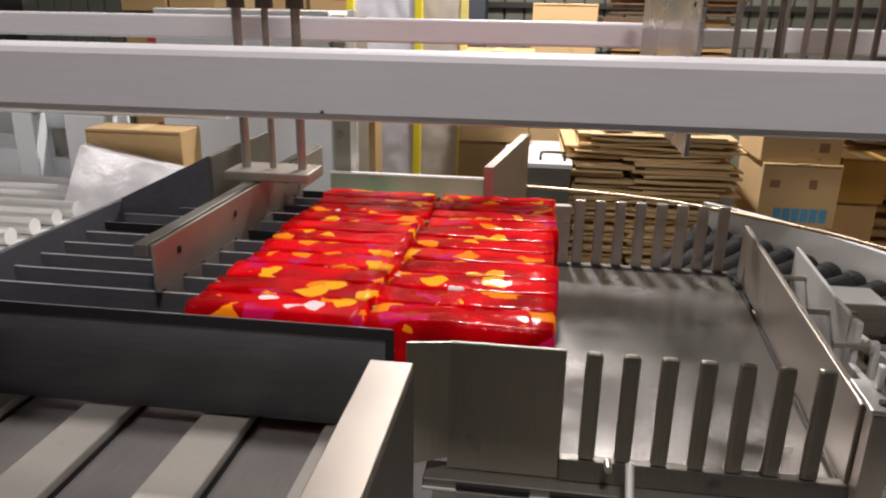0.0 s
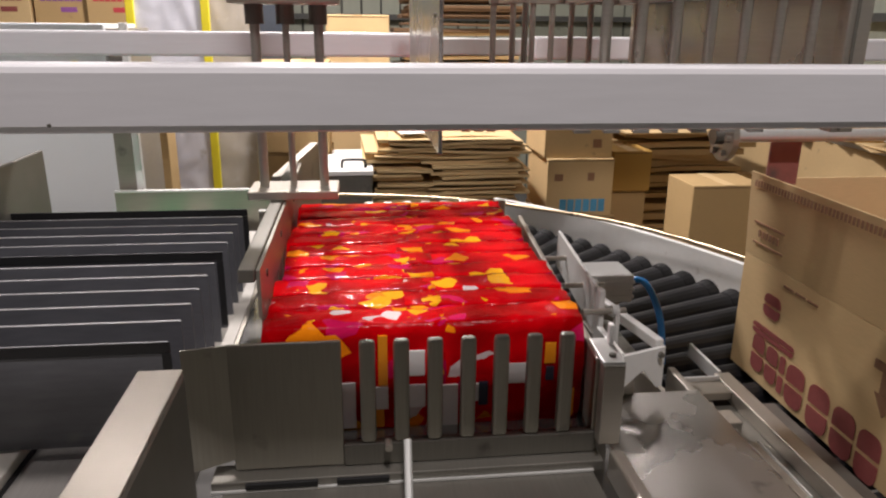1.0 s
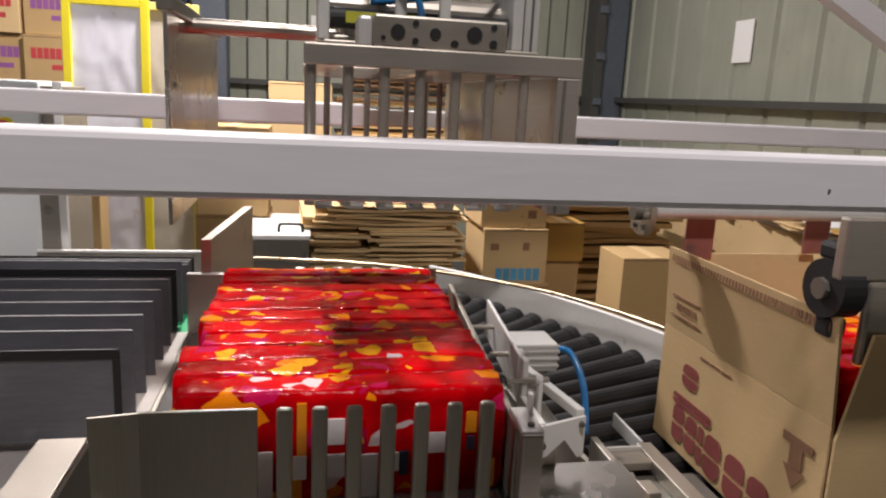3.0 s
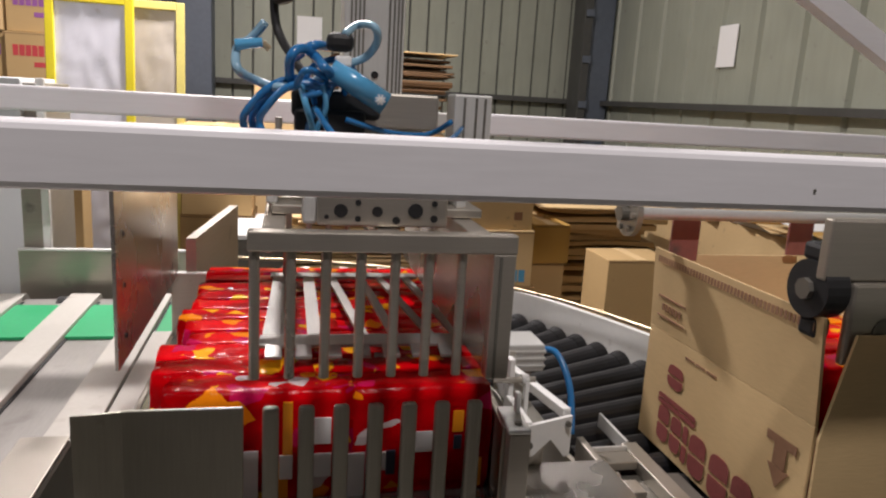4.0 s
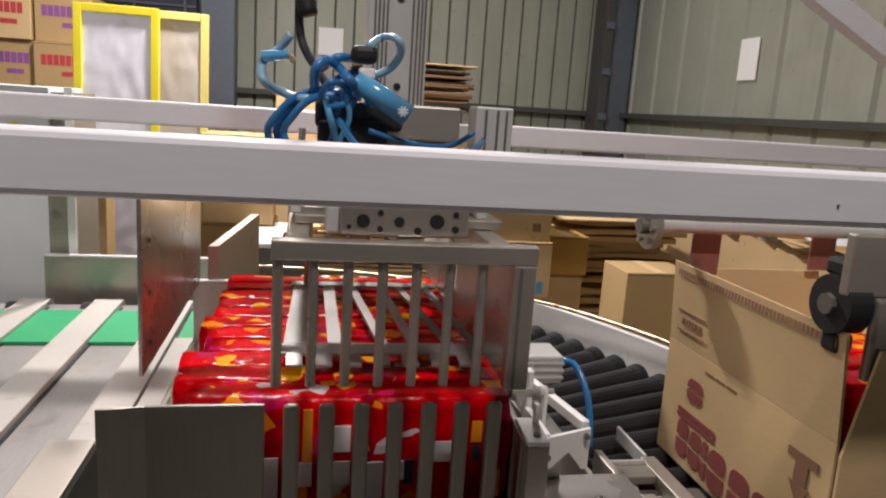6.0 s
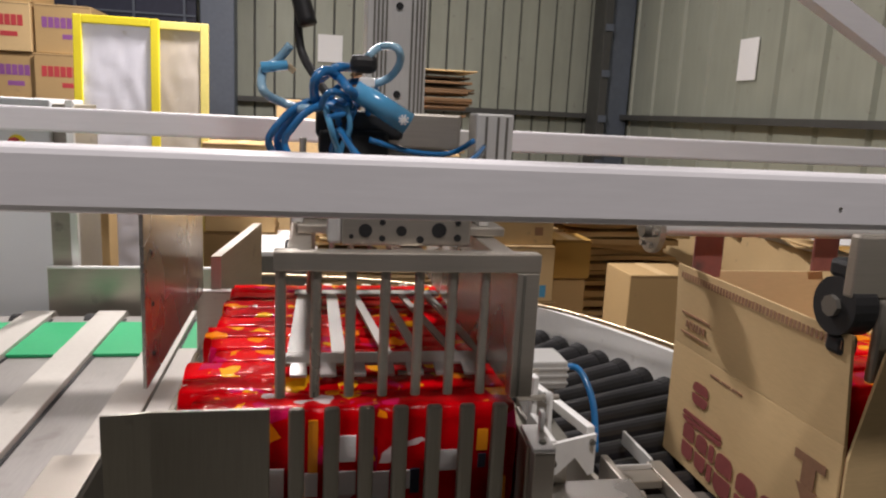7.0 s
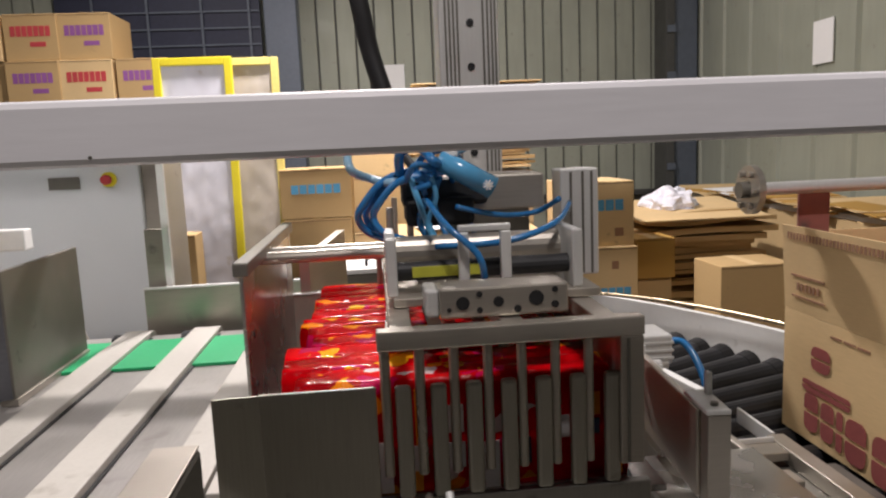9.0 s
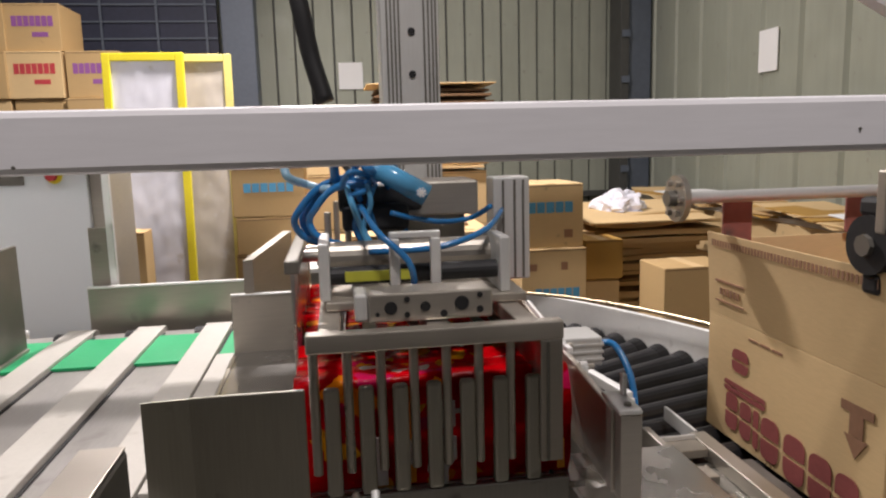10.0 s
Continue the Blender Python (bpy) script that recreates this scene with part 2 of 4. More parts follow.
def tube(points, radius, seg=8, steps=6):
    """A round tube along a smooth line through a few points."""
    pts = [Vector(p) for p in points]
    path = []
    for i in range(len(pts) - 1):
        a, b, c, d = pts[max(i - 1, 0)], pts[i], pts[i + 1], pts[min(i + 2, len(pts) - 1)]
        for s in range(steps):
            t = s / steps
            path.append(0.5 * ((2 * b) + (c - a) * t + (2 * a - 5 * b + 4 * c - d) * t * t + (3 * b - a - 3 * c + d) * t ** 3))
    path.append(pts[-1])
    bm = bmesh.new()
    rings = []
    for i, p in enumerate(path):
        d = (path[min(i + 1, len(path) - 1)] - path[max(i - 1, 0)]).normalized()
        q = d.to_track_quat("Z", "Y")
        rings.append([bm.verts.new(p + q @ Vector((radius * math.cos(2 * math.pi * k / seg), radius * math.sin(2 * math.pi * k / seg), 0))) for k in range(seg)])
    for a, b in zip(rings, rings[1:]):
        for k in range(seg):
            bm.faces.new((a[k], a[(k + 1) % seg], b[(k + 1) % seg], b[k]))
    bm.faces.new(rings[0][::-1])
    bm.faces.new(rings[-1])
    bmesh.ops.recalc_face_normals(bm, faces=bm.faces)
    return bm


def structure(name, bm, mat, label, category):
    return tagged(part(name, bm, mat), label, category, kind="structure")


# ---------------------------------------------------------------- the hall
structure("floor", box(-5, 3.2, -4, 6.1, -0.1, 0), FLOOR, "bare grey concrete factory floor", "floor")
# roof, front and left walls are out of view, darkened to limit bounced light
structure("ceiling", box(-5, 3.2, -4, 6.1, 4.2, 4.3), ROOF, "unseen dark sheet roof closing the hall", "ceiling")
structure("wall_front", box(-5, 3.2, -4.1, -4, 0, 4.2), ROOF, "unseen dark sheet wall closing the hall", "wall")
structure("wall_left", box(-5.1, -5, -4, 6.1, 0, 4.2), ROOF, "unseen dark sheet wall closing the hall", "wall")


def ribbed_wall(name, length, height, m, pitch, label):
    """A sheet wall with narrow standing ribs; the sheet runs along x from 0 and faces -y."""
    bm = bmesh.new()
    prof, x = [], 0.0
    while x < length:
        prof += [(x, -0.028), (x + pitch * 0.84, -0.028), (x + pitch * 0.88, 0.0), (x + pitch * 0.93, 0.0), (x + pitch * 0.97, -0.028)]
        x += pitch
    rows = [[bm.verts.new((px, py, z)) for px, py in prof] for z in (0, height)]
    for i in range(len(prof) - 1):
        if prof[i] != prof[i + 1]:
            bm.faces.new((rows[0][i], rows[0][i + 1], rows[1][i + 1], rows[1][i]))
    bmesh.ops.transform(bm, matrix=m, verts=bm.verts)
    return structure(name, bm, SHEET_WALL, label, "wall")


ribbed_wall("wall_back", 8.0, 4.2, pose(-5, 5.8, 0), 0.17, "grey-green ribbed metal sheet back wall")
ribbed_wall("wall_right", 9.8, 4.2, pose(2.98, 5.8, 0, 0, 0, -90), 0.42, "grey-green ribbed metal sheet side wall")
# added dark strips put shade into the back wall's grooves
groove_shade = bmesh.new()
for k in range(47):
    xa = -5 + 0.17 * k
    box(xa + 0.17 * 0.868, xa + 0.17 * 0.942, 5.792, 5.797, 0, 4.19, 0, groove_shade)
structure("wall_back_joint", groove_shade, GIRT_AND_SHADE, "dark strips for the shade in the back wall's grooves", "wall")
structure("wall_back_backing", box(-5, 3.2, 5.86, 5.95, 0, 4.2), SHEET_WALL, "backing of the ribbed back wall", "wall")
structure("wall_right_backing", box(3.04, 3.13, -4, 5.85, 0, 4.2), SHEET_WALL, "backing of the ribbed side wall", "wall")
for i, z in enumerate((0.9, 1.56)):
    structure("trim", box(-0.6, 2.9, 5.68, 5.765, z - 0.03, z + 0.015), GIRT_AND_SHADE, "dark steel rail across the ribbed wall", "wall rail")
    structure("trim", box(2.86, 2.94, 0.5, 5.6, z - 0.03, z + 0.015), GIRT_AND_SHADE, "dark steel rail across the ribbed wall", "wall rail")
structure("column_1", box(2.70, 2.93, 5.45, 5.67, 0, 4.2, 0.01), COLUMN, "dark blue-grey steel corner column", "column")
# solid dark block stands in for the shade of a recess beside the column
structure("column_1_web", box(2.62, 2.699, 5.40, 5.67, 0, 4.2, 0.004), GIRT_AND_SHADE, "dark block for the shade of the corner column's recess", "column")
for z in (1.1, 1.5, 1.9, 2.3):
    structure("column_1_plate", box(2.63, 2.705, 5.385, 5.399, z, z + 0.06, 0.002), COLUMN, "blue-grey plate across the column slot", "column")
structure("column_2", box(-0.83, -0.56, 5.4, 5.67, 0, 4.2, 0.01), COLUMN, "blue-grey steel wall column", "column")
structure("window_1", box(-2.6, -0.9, 5.70, 5.76, 2.15, 3.2), NAVY, "dark blue barred wall opening", "window")
for i in range(6):
    structure("window_bar", box(-2.6, -0.9, 5.685, 5.695, 2.2 + i * 0.14, 2.215 + i * 0.14), COLUMN, "thin grey bar over a dark window", "window bar")
for x in (-2.3, -1.85, -1.4, -1.0):
    structure("window_bar", box(x, x + 0.02, 5.67, 5.68, 2.15, 3.1), COLUMN, "thin grey bar over a dark window", "window bar")
for x0, y0, x1, y1, z0, z1 in ((2.935, 3.54, 2.942, 3.75, 1.825, 2.10), (0.115, 5.755, 0.33, 5.762, 1.905, 2.14)):
    tagged(part("notice_sheet", box(x0, x1, y0, y1, z0, z1), PAPER), "white paper notice taped to the sheet wall", "notice")

# ---------------------------------------------------------------- the machine's frame
machine = thing("packing_machine_frame", (0.1, 0.4, 0), "pale machine frame with steel legs and decks", "machine frame")
for x in (-0.95, -0.2, 0.37):
    for y in (-0.5, 0.9):
        part("leg", box(x - 0.03, x + 0.03, y - 0.03, y + 0.03, 0, 0.86, 0.004), STEEL, machine)
for y in (-0.5, 0.9):
    part("crossbar", box(-0.98, 0.40, y - 0.03, y + 0.03, 0.86, 0.893, 0.004), STEEL, machine)
part("stage_deck", box(-0.195, 0.385, 0.012, 0.79, 0.925, 0.935, 0.001), DECK, machine, "worn shiny steel stage plate")
part("front_deck", box(-0.16, 0.345, -0.62, -0.03, 0.885, 0.897, 0.002), STEEL_DARK, machine, "dark steel front deck")
part("front_ledge", box(-0.175, 0.36, -0.03, 0.012, 0.895, 0.912, 0.002), STEEL_DARK, machine)
part("ledge_trim", box(-0.175, 0.345, -0.0345, -0.0305, 0.8975, 0.9015, 0.0008), ALU, machine)
part("side_deck", box(0.39, 0.60, -0.62, 0.18, 0.885, 0.897, 0.002), POLISHED, machine, "worn steel side deck")
# thin black strips stand in for the shade of open gaps round the stage
part("gap_seal", box(0.0, 0.385, 0.776, 0.789, 0.9352, 0.938, 0.001), BLACK, machine)
part("gap_seal", box(0.3685, 0.3735, 0.01, 0.775, 0.9352, 0.9365, 0, turn=-4.3), BLACK, machine)
part("deck_rib", box(0.365, 0.385, -0.62, -0.03, 0.886, 0.93, 0.004), STEEL, machine)

guard = thing("guard_rail", (0, -0.17, 0), "pale enamelled guard rail round the machine", "guard rail")
part("rail", box(-2.6, 2.4, -0.20, -0.14, 1.396, 1.456, 0.007), BEAM, guard)
for x in (-2.5, 2.3):
    part("post", box(x - 0.03, x + 0.03, -0.20, -0.14, 0, 1.395, 0.006), BEAM, guard)
for x, z in ((0.618, 1.42), (-0.239, 1.404), (-1.1, 1.41), (1.5, 1.43)):
    part("rivet", rod((x, -0.2012, z), (x, -0.199, z), 0.0018, seg=10), STEEL_DARK, guard)
guard_rear = thing("guard_rail", (0, 0.96, 0), "pale enamelled guard rail behind the machine", "guard rail")
part("rail", box(-2.4, 0.205, 0.95, 1.01, 1.415, 1.472, 0.006), BEAM, guard_rear)
part("rail", box(0.47, 2.4, 0.95, 1.01, 1.410, 1.466, 0.006), BEAM, guard_rear)
part("joint", box(0.206, 0.469, 0.96, 1.0, 1.42, 1.462, 0.004), ALU, guard_rear)
for x in (-2.3, 2.05):
    part("post", box(x - 0.03, x + 0.03, 0.95, 1.01, 0, 1.409, 0.006), BEAM, guard_rear)
part("brace", prism(((2.064, 0.955, 1.577), (1.264, 0.955, 1.992), (1.236, 0.955, 1.938), (2.036, 0.955, 1.523)), 0.05, (0, 1, 0)), BEAM, guard_rear)

# front gate: plate with a splayed lip, then standing bars
front = thing("slotted_front_stop", (0.08, 0, 0.912), "grey steel front stop with standing bars", "machine guide")
part("plate", box(-0.146, 0.0, -0.005, 0.003, 0.913, 1.097, 0.002), STEEL_MID, front)
part("lip", prism(((-0.1435, -0.0042, 0.93), (-0.1435, -0.0042, 1.0965), (-0.196, -0.030, 1.104), (-0.196, -0.030, 0.93)), 0.004, (0, 1, 0)), STEEL_MID, front)
part("foot_rail", box(0.0, 0.355, -0.008, 0.008, 0.913, 0.945, 0.002), STEEL_DARK, front)
for k in range(7):
    x = 0.034 + 0.0452 * k
    part("bar", box(x - 0.0105, x + 0.0105, -0.007, 0.007, 0.945, 1.096, 0.005), STEEL_MID, front)
# black blocks stand in for the shade of open slots above the ledge
for x0, x1 in ((-0.13, -0.035), (-0.01, 0.06)):
    part("slot_cover", box(x0, x1, -0.036, -0.0305, 0.9025, 0.911, 0.001), BLACK, front)
part("hinge", rod((0.085, -0.03, 0.962), (0.082, -0.105, 0.898), 0.0055), ALU, front)
part("lock_pin", rod((0.06, -0.012, 0.95), (0.06, -0.03, 0.95), 0.005), STEEL, front)
rear = thing("slotted_rear_stop", (0.2, 0.775, 0.935), "grey steel rear stop with standing bars", "machine guide")
part("foot_rail", box(0.03, 0.39, 0.79, 0.804, 0.9, 0.937, 0.002), STEEL_DARK, rear)
for k in range(8):
    x = 0.05 + 0.0452 * k
    part("bar", box(x - 0.012, x + 0.012, 0.79, 0.804, 0.937, 1.09, 0.004), STEEL, rear)
part("side_plate", box(-0.205, 0.03, 0.79, 0.797, 0.9, 1.072, 0.002), STEEL, rear)
part("top_trim", box(-0.205, 0.03, 0.786, 0.801, 1.072, 1.076, 0.001), WHITE, rear)
part("flap", prism(((-0.172, 0.79, 0.98), (-0.172, 0.79, 1.155), (-0.10, 1.10, 1.185), (-0.10, 1.10, 0.98)), 0.022, (1, 0.2, 0)), STEEL, rear)

guide = thing("guide_beam", (-0.2, -0.35, 0.9), "grey steel guide beam with a rounded top", "machine guide")
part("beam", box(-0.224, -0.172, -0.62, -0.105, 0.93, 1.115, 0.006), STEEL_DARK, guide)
# brighter steel strip puts the light on the beam's top into the colour
part("top_plate", box(-0.2225, -0.1735, -0.62, -0.107, 1.1152, 1.118, 0.001), STEEL, guide, "thin strip of brighter steel for the beam's lit top")
part("bracket", box(-0.235, -0.165, -0.56, -0.48, 0.897, 0.93, 0.003), STEEL, guide)

side = thing("side_guard_plate", (-0.74, 0.4, 0.9), "dull brown-grey steel side plate along the infeed", "machine guide")
part("plate", box(-0.905, -0.895, -0.35, 0.52, 0.93, 1.112, 0.003), BLADE, side, "dark near side plate")
part("plate", prism(((-0.90, 0.521, 0.93), (-0.90, 0.521, 1.112), (-0.74, 0.60, 1.192), (-0.74, 0.60, 0.93)), 0.01, (0, 1, 0)), BLADE, side, "dark slanting plate")
part("plate", box(-0.745, -0.735, 0.601, 0.975, 0.93, 1.192, 0.003), STEEL_DARK, side)
part("foot", box(-0.925, -0.89, -0.35, 0.52, 0.915, 0.93, 0.002), STEEL, side)
part("foot", box(-0.765, -0.73, 0.6, 0.975, 0.915, 0.93, 0.002), STEEL, side)
end_guard = thing("end_guard_plate", (-0.35, 1.21, 0.9), "low grey steel plate at the end of the belts", "machine guide")
part("plate", box(-0.66, -0.2, 1.21, 1.218, 0.86, 1.03, 0.002), STEEL, end_guard)
part("top_trim", box(-0.66, -0.2, 1.205, 1.222, 1.03, 1.036, 0.001), WHITE, end_guard)

# infeed belts
infeed = thing("belt_conveyor", (-0.5, 0.4, 0.9), "infeed conveyor of ivory belts over steel and green slats", "conveyor")
part("bed", box(-0.93, -0.2, -0.62, 1.14, 0.895, 0.914, 0.002), BED, infeed, "pale worn steel bed")
for k in range(4):
    xr = -0.255 - 0.183 * k
    bm = box(xr - 0.072, xr, -0.62, 1.13, 0.9145, 0.93, 0.002)
    rod((xr - 0.072, 1.13, 0.895), (xr, 1.13, 0.895), 0.035, seg=20, bm=bm)
    part("belt", bm, BELT, infeed)
    part("belt_gap", box(xr + 0.001, xr + 0.007, -0.62, 1.1, 0.9145, 0.9175), BLACK, infeed)
    part("green_slat", box(xr - 0.182, xr - 0.078, 0.80, 1.055, 0.9145, 0.922, 0.001), GREEN, infeed, "bright green slat")
    part("pulley", rod((xr - 0.10, 1.12, 0.885), (xr - 0.075, 1.12, 0.885), 0.04, seg=20), BLACK, infeed)
part("guide_strip", box(-0.2475, -0.2055, 0.1, 0.80, 0.9176, 0.933, 0.002), BELT, infeed)
part("green_slat", box(-0.2475, -0.2055, 0.801, 1.055, 0.9176, 0.922, 0.001), GREEN, infeed, "bright green slat")
part("side_strip", box(-0.2045, -0.1965, 0.012, 0.765, 0.915, 0.934, 0.001), STEEL, infeed)


# lane dividers, carried by the infeed chain
def divider(y, trim=False):
    ob = thing("lane_divider", (-0.48, y, 0.93), "dark grey lane divider plate with a bright top edge", "divider", "lane dividers on the infeed")
    bm = box(-0.886, -0.228, y - 0.002, y + 0.002, 0.934, 1.084)
    part("plate", bm, BLADE, ob)
    part("top_edge", box(-0.886, -0.23, y - 0.0024, y + 0.0024, 1.0842, 1.0851), BLADE_EDGE, ob)
    part("foot", box(-0.86, -0.84, y - 0.006, y + 0.006, 0.931, 0.9335), BLACK, ob)
    if trim:
        part("edge_trim", box(-0.888, -0.226, y - 0.0045, y - 0.0022, 1.070, 1.0865, 0.0008), BLACK, ob, "black edge trim")
        part("edge_trim", box(-0.238, -0.226, y - 0.0045, y - 0.0022, 0.94, 1.0695, 0.0008), BLACK, ob, "black edge trim")
    return ob


DIVIDERS = [divider(0.044 if k == 0 else 0.052 + 0.065 * k, k in (0, 6, 11)) for k in range(12)]


# ---------------------------------------------------------------- packs
def pack_mesh(seed, lx=0.258, ly=0.0725, lz=0.160):
    """A soft square pack: rounded block with bulges, creases and a folded seal on top."""
    bm = bmesh.new()
    nx, ny, nz = 12, 5, 8
    bmesh.ops.create_cube(bm, size=1)
    bmesh.ops.subdivide_edges(bm, edges=[e for e in bm.edges if abs((e.verts[0].co - e.verts[1].co).x) > 0.5], cuts=nx, use_grid_fill=True)
    bmesh.ops.subdivide_edges(bm, edges=[e for e in bm.edges if abs((e.verts[0].co - e.verts[1].co).y) > 0.5], cuts=ny, use_grid_fill=True)
    bmesh.ops.subdivide_edges(bm, edges=[e for e in bm.edges if abs((e.verts[0].co - e.verts[1].co).z) > 0.5], cuts=nz, use_grid_fill=True)
    o = Vector((seed * 3.1, seed * 1.7, seed * 0.9))
    for v in bm.verts:
        c = v.co * 2
        p = Vector((c.x * lx / 2, c.y * ly / 2, c.z * lz / 2))
        # round the long edges
        ey, ez, ex = abs(c.y), abs(c.z), abs(c.x)
        p.z -= 0.0015 * ey ** 8 * (1 if c.z > 0 else 0.3) * ez
        p.y *= 1 - 0.05 * ez ** 8
        p.x *= 1 - 0.02 * ey ** 6 - 0.025 * ez ** 8
        q = v.co * Vector((lx, ly, lz)).length * 7 + o
        d = noise.noise(q) * 0.004 + noise.noise(q * 2.7) * 0.0022
        if c.z > 0.9:
            d += noise.noise(Vector((v.co.x * 22, v.co.y * 4, seed * 2.2))) * 0.0035
        p += v.co.normalized() * d
        v.co = p + Vector((0, 0, lz / 2))
    bm.faces.ensure_lookup_table()
    return bm


PACKS = []
PACK_MESHES = []
for s in range(10):
    me = bpy.data.meshes.new("pack")
    pm = pack_mesh(s)
    pm.to_mesh(me)
    pm.free()
    me.materials.append(FILM)
    me.polygons.foreach_set("use_smooth", [True] * len(me.polygons))
    PACK_MESHES.append(me)
rnd = random.Random(4)
for row in range(11):
    for col in range(2):
        ob = new("diaper_pack", PACK_MESHES[(row * 3 + col * 5) % 10])
        tagged(ob, "glossy red printed plastic pack with orange shapes", "pack", "packs pushed in rows across the stage")
        ob.location = (0.022 + col * 0.201 + rnd.uniform(-0.006, 0.006), 0.0845 + row * 0.065, 0.9352)
        PACKS.append((ob, row, col, Vector(ob.location)))

# printed end panels on the row that faces the bars
# x, width, bottom, top of the shapes printed on the front pack ends
PANEL = ((0.001, 0.032, 0.938, 1.010, PAPER), (0.054, 0.018, 0.966, 1.002, PAPER), (0.050, 0.014, 0.938, 0.9655, ORANGE), (0.056, 0.013, 1.0025, 1.080, ORANGE),
         (0.101, 0.030, 0.967, 1.003, PAPER), (0.101, 0.028, 1.017, 1.056, PAPER), (0.149, 0.028, 0.931, 1.000, PAPER), (0.188, 0.010, 0.972, 1.000, PAPER), (0.200, 0.0135, 0.965, 1.002, NAVY),
         (0.248, 0.026, 0.998, 1.030, PAPER), (0.296, 0.016, 1.027, 1.060, ORANGE), (0.297, 0.012, 1.000, 1.022, NAVY), (0.330, 0.010, 0.940, 0.985, ORANGE))
for ob, row, col, loc in PACKS:
    if row == 0:
        ORIGIN[ob.name] = Vector((0, 0, 0))
        for px, w, z0, z1, mat in PANEL:
            if (px > 0.124) == (col == 1):
                dx = px - loc.x
                part("printed_panel", box(dx - w / 2, dx + w / 2, -0.0385, -0.034, z0 - 0.9352, z1 - 0.9352, 0.0005), mat, ob)


# ---------------------------------------------------------------- the pusher
pusher = thing("pusher", (-0.1, 0.5, 1.0), "slotted steel pusher plate hanging on three rods", "pusher")
part("plate", box(-0.106, -0.1, 0.10, 0.92, 1.09, 1.163, 0.001), STEEL_MID, pusher)
for k in range(1, 11):
    y = 0.052 + 0.065 * k
    part("tine_plate", box(-0.106, -0.1, y + 0.006, y + 0.058, 0.955, 1.0897, 0.001), STEEL_MID, pusher)
for y, z in ((0.17, 1.135), (0.38, 1.135), (0.65, 1.135)):
    part("bolt_hole", rod((-0.107, y, z), (-0.0985, y, z), 0.006, seg=10), BLACK, pusher)
part("back_rib", box(-0.130, -0.107, 0.095, 0.925, 1.146, 1.166, 0.002), STEEL_DARK, pusher)
part("mount", box(-0.172, 0.0, 0.50, 0.60, 1.167, 1.185, 0.003), STEEL, pusher)
for x, r in ((-0.144, 0.009), (-0.088, 0.0065), (-0.028, 0.009)):
    part("rod", rod((x, 0.55, 1.185), (x, 0.55, 2.33), r), STEEL, pusher)
carriage = thing("pusher_carriage", (-0.12, 0.7, 1.53), "grey guide block of the pusher rods on the gantry", "carriage")
part("block", box(-0.185, 0.012, 0.50, 0.60, 1.525, 1.57, 0.004), STEEL, carriage)
part("cover_plate", box(-0.21, 0.03, 0.49, 0.496, 1.58, 1.68, 0.004), STEEL, carriage)
part("hanger_plate", box(-0.145, -0.085, 0.606, 0.614, 1.53, 2.4, 0.002), STEEL_DARK, carriage)
part("arm", box(-0.145, -0.085, 0.6145, 0.681, 2.33, 2.41, 0.003), STEEL, carriage)
for x in (-0.144, -0.088, -0.028):
    part("bush", rod((x, 0.55, 1.49), (x, 0.55, 1.525), 0.017), STEEL_DARK, carriage)

# ---------------------------------------------------------------- the gripper
grip = thing("gripper", (0.18, 0.4, 1.13), "steel gripper cage of hanging bars below an air block", "gripper")
for y0 in (-0.012, 0.735):
    part("top_bar", box(0.004, 0.346, y0, y0 + 0.024, 1.302, 1.327, 0.002), STEEL, grip)
    for k in range(7):
        x = 0.0125 + 0.0437 * k
        part("tine", rod((x, y0 + 0.012, 1.135), (x, y0 + 0.012, 1.302), 0.0065, seg=12), STEEL, grip)
for x in (0.02, 0.165, 0.287):
    part("long_bar", box(x, x + 0.03, 0.013, 0.734, 1.303, 1.325, 0.002), STEEL, grip)
part("side_plate", box(0.318, 0.332, 0.013, 0.734, 1.13, 1.302, 0.002), POLISHED, grip)
part("front_post", box(0.314, 0.345, -0.0115, 0.012, 1.13, 1.302, 0.002), STEEL, grip)
part("post_edge", box(0.322, 0.326, -0.0145, -0.0118, 1.132, 1.30, 0.001), STEEL_DARK, grip)
block = part("air_block", box(0.088, 0.258, 0.03, 0.09, 1.328, 1.368, 0.003), STEEL, grip, "drilled bright metal air block")
for x, z, r in ((0.118, 1.348, 0.009), (0.165, 1.348, 0.007), (0.215, 1.35, 0.010), (0.14, 1.338, 0.004), (0.14, 1.359, 0.004), (0.19, 1.337, 0.005),
                (0.24, 1.34, 0.005), (0.24, 1.36, 0.004), (0.1, 1.34, 0.003)):
    part("port", rod((x, 0.0285, z), (x, 0.036, z), r, seg=12), BLACK, block)
part("end_block", box(0.07, 0.088, 0.04, 0.10, 1.328, 1.366, 0.004), ALU, grip)
part("bridge", box(0.03, 0.33, 0.12, 0.30, 1.327, 1.34, 0.002), STEEL, grip)
part("cylinder", rod((0.03, 0.22, 1.392), (0.31, 0.22, 1.392), 0.024, seg=18), STEEL, grip)
part("cylinder", rod((0.03, 0.16, 1.372), (0.31, 0.16, 1.372), 0.014, seg=16), BLACK, grip)
part("cylinder_label", box(0.06, 0.16, 0.143, 0.147, 1.365, 1.38), PLUM, grip)
for x in (0.03, 0.30):
    part("cylinder_bracket", box(x - 0.008, x + 0.008, 0.13, 0.27, 1.34, 1.425, 0.003), ALU, grip)
part("yoke", box(0.125, 0.14, 0.115, 0.128, 1.34, 1.43, 0.002), ALU, grip)
part("yoke", box(0.185, 0.20, 0.115, 0.128, 1.34, 1.43, 0.002), ALU, grip)
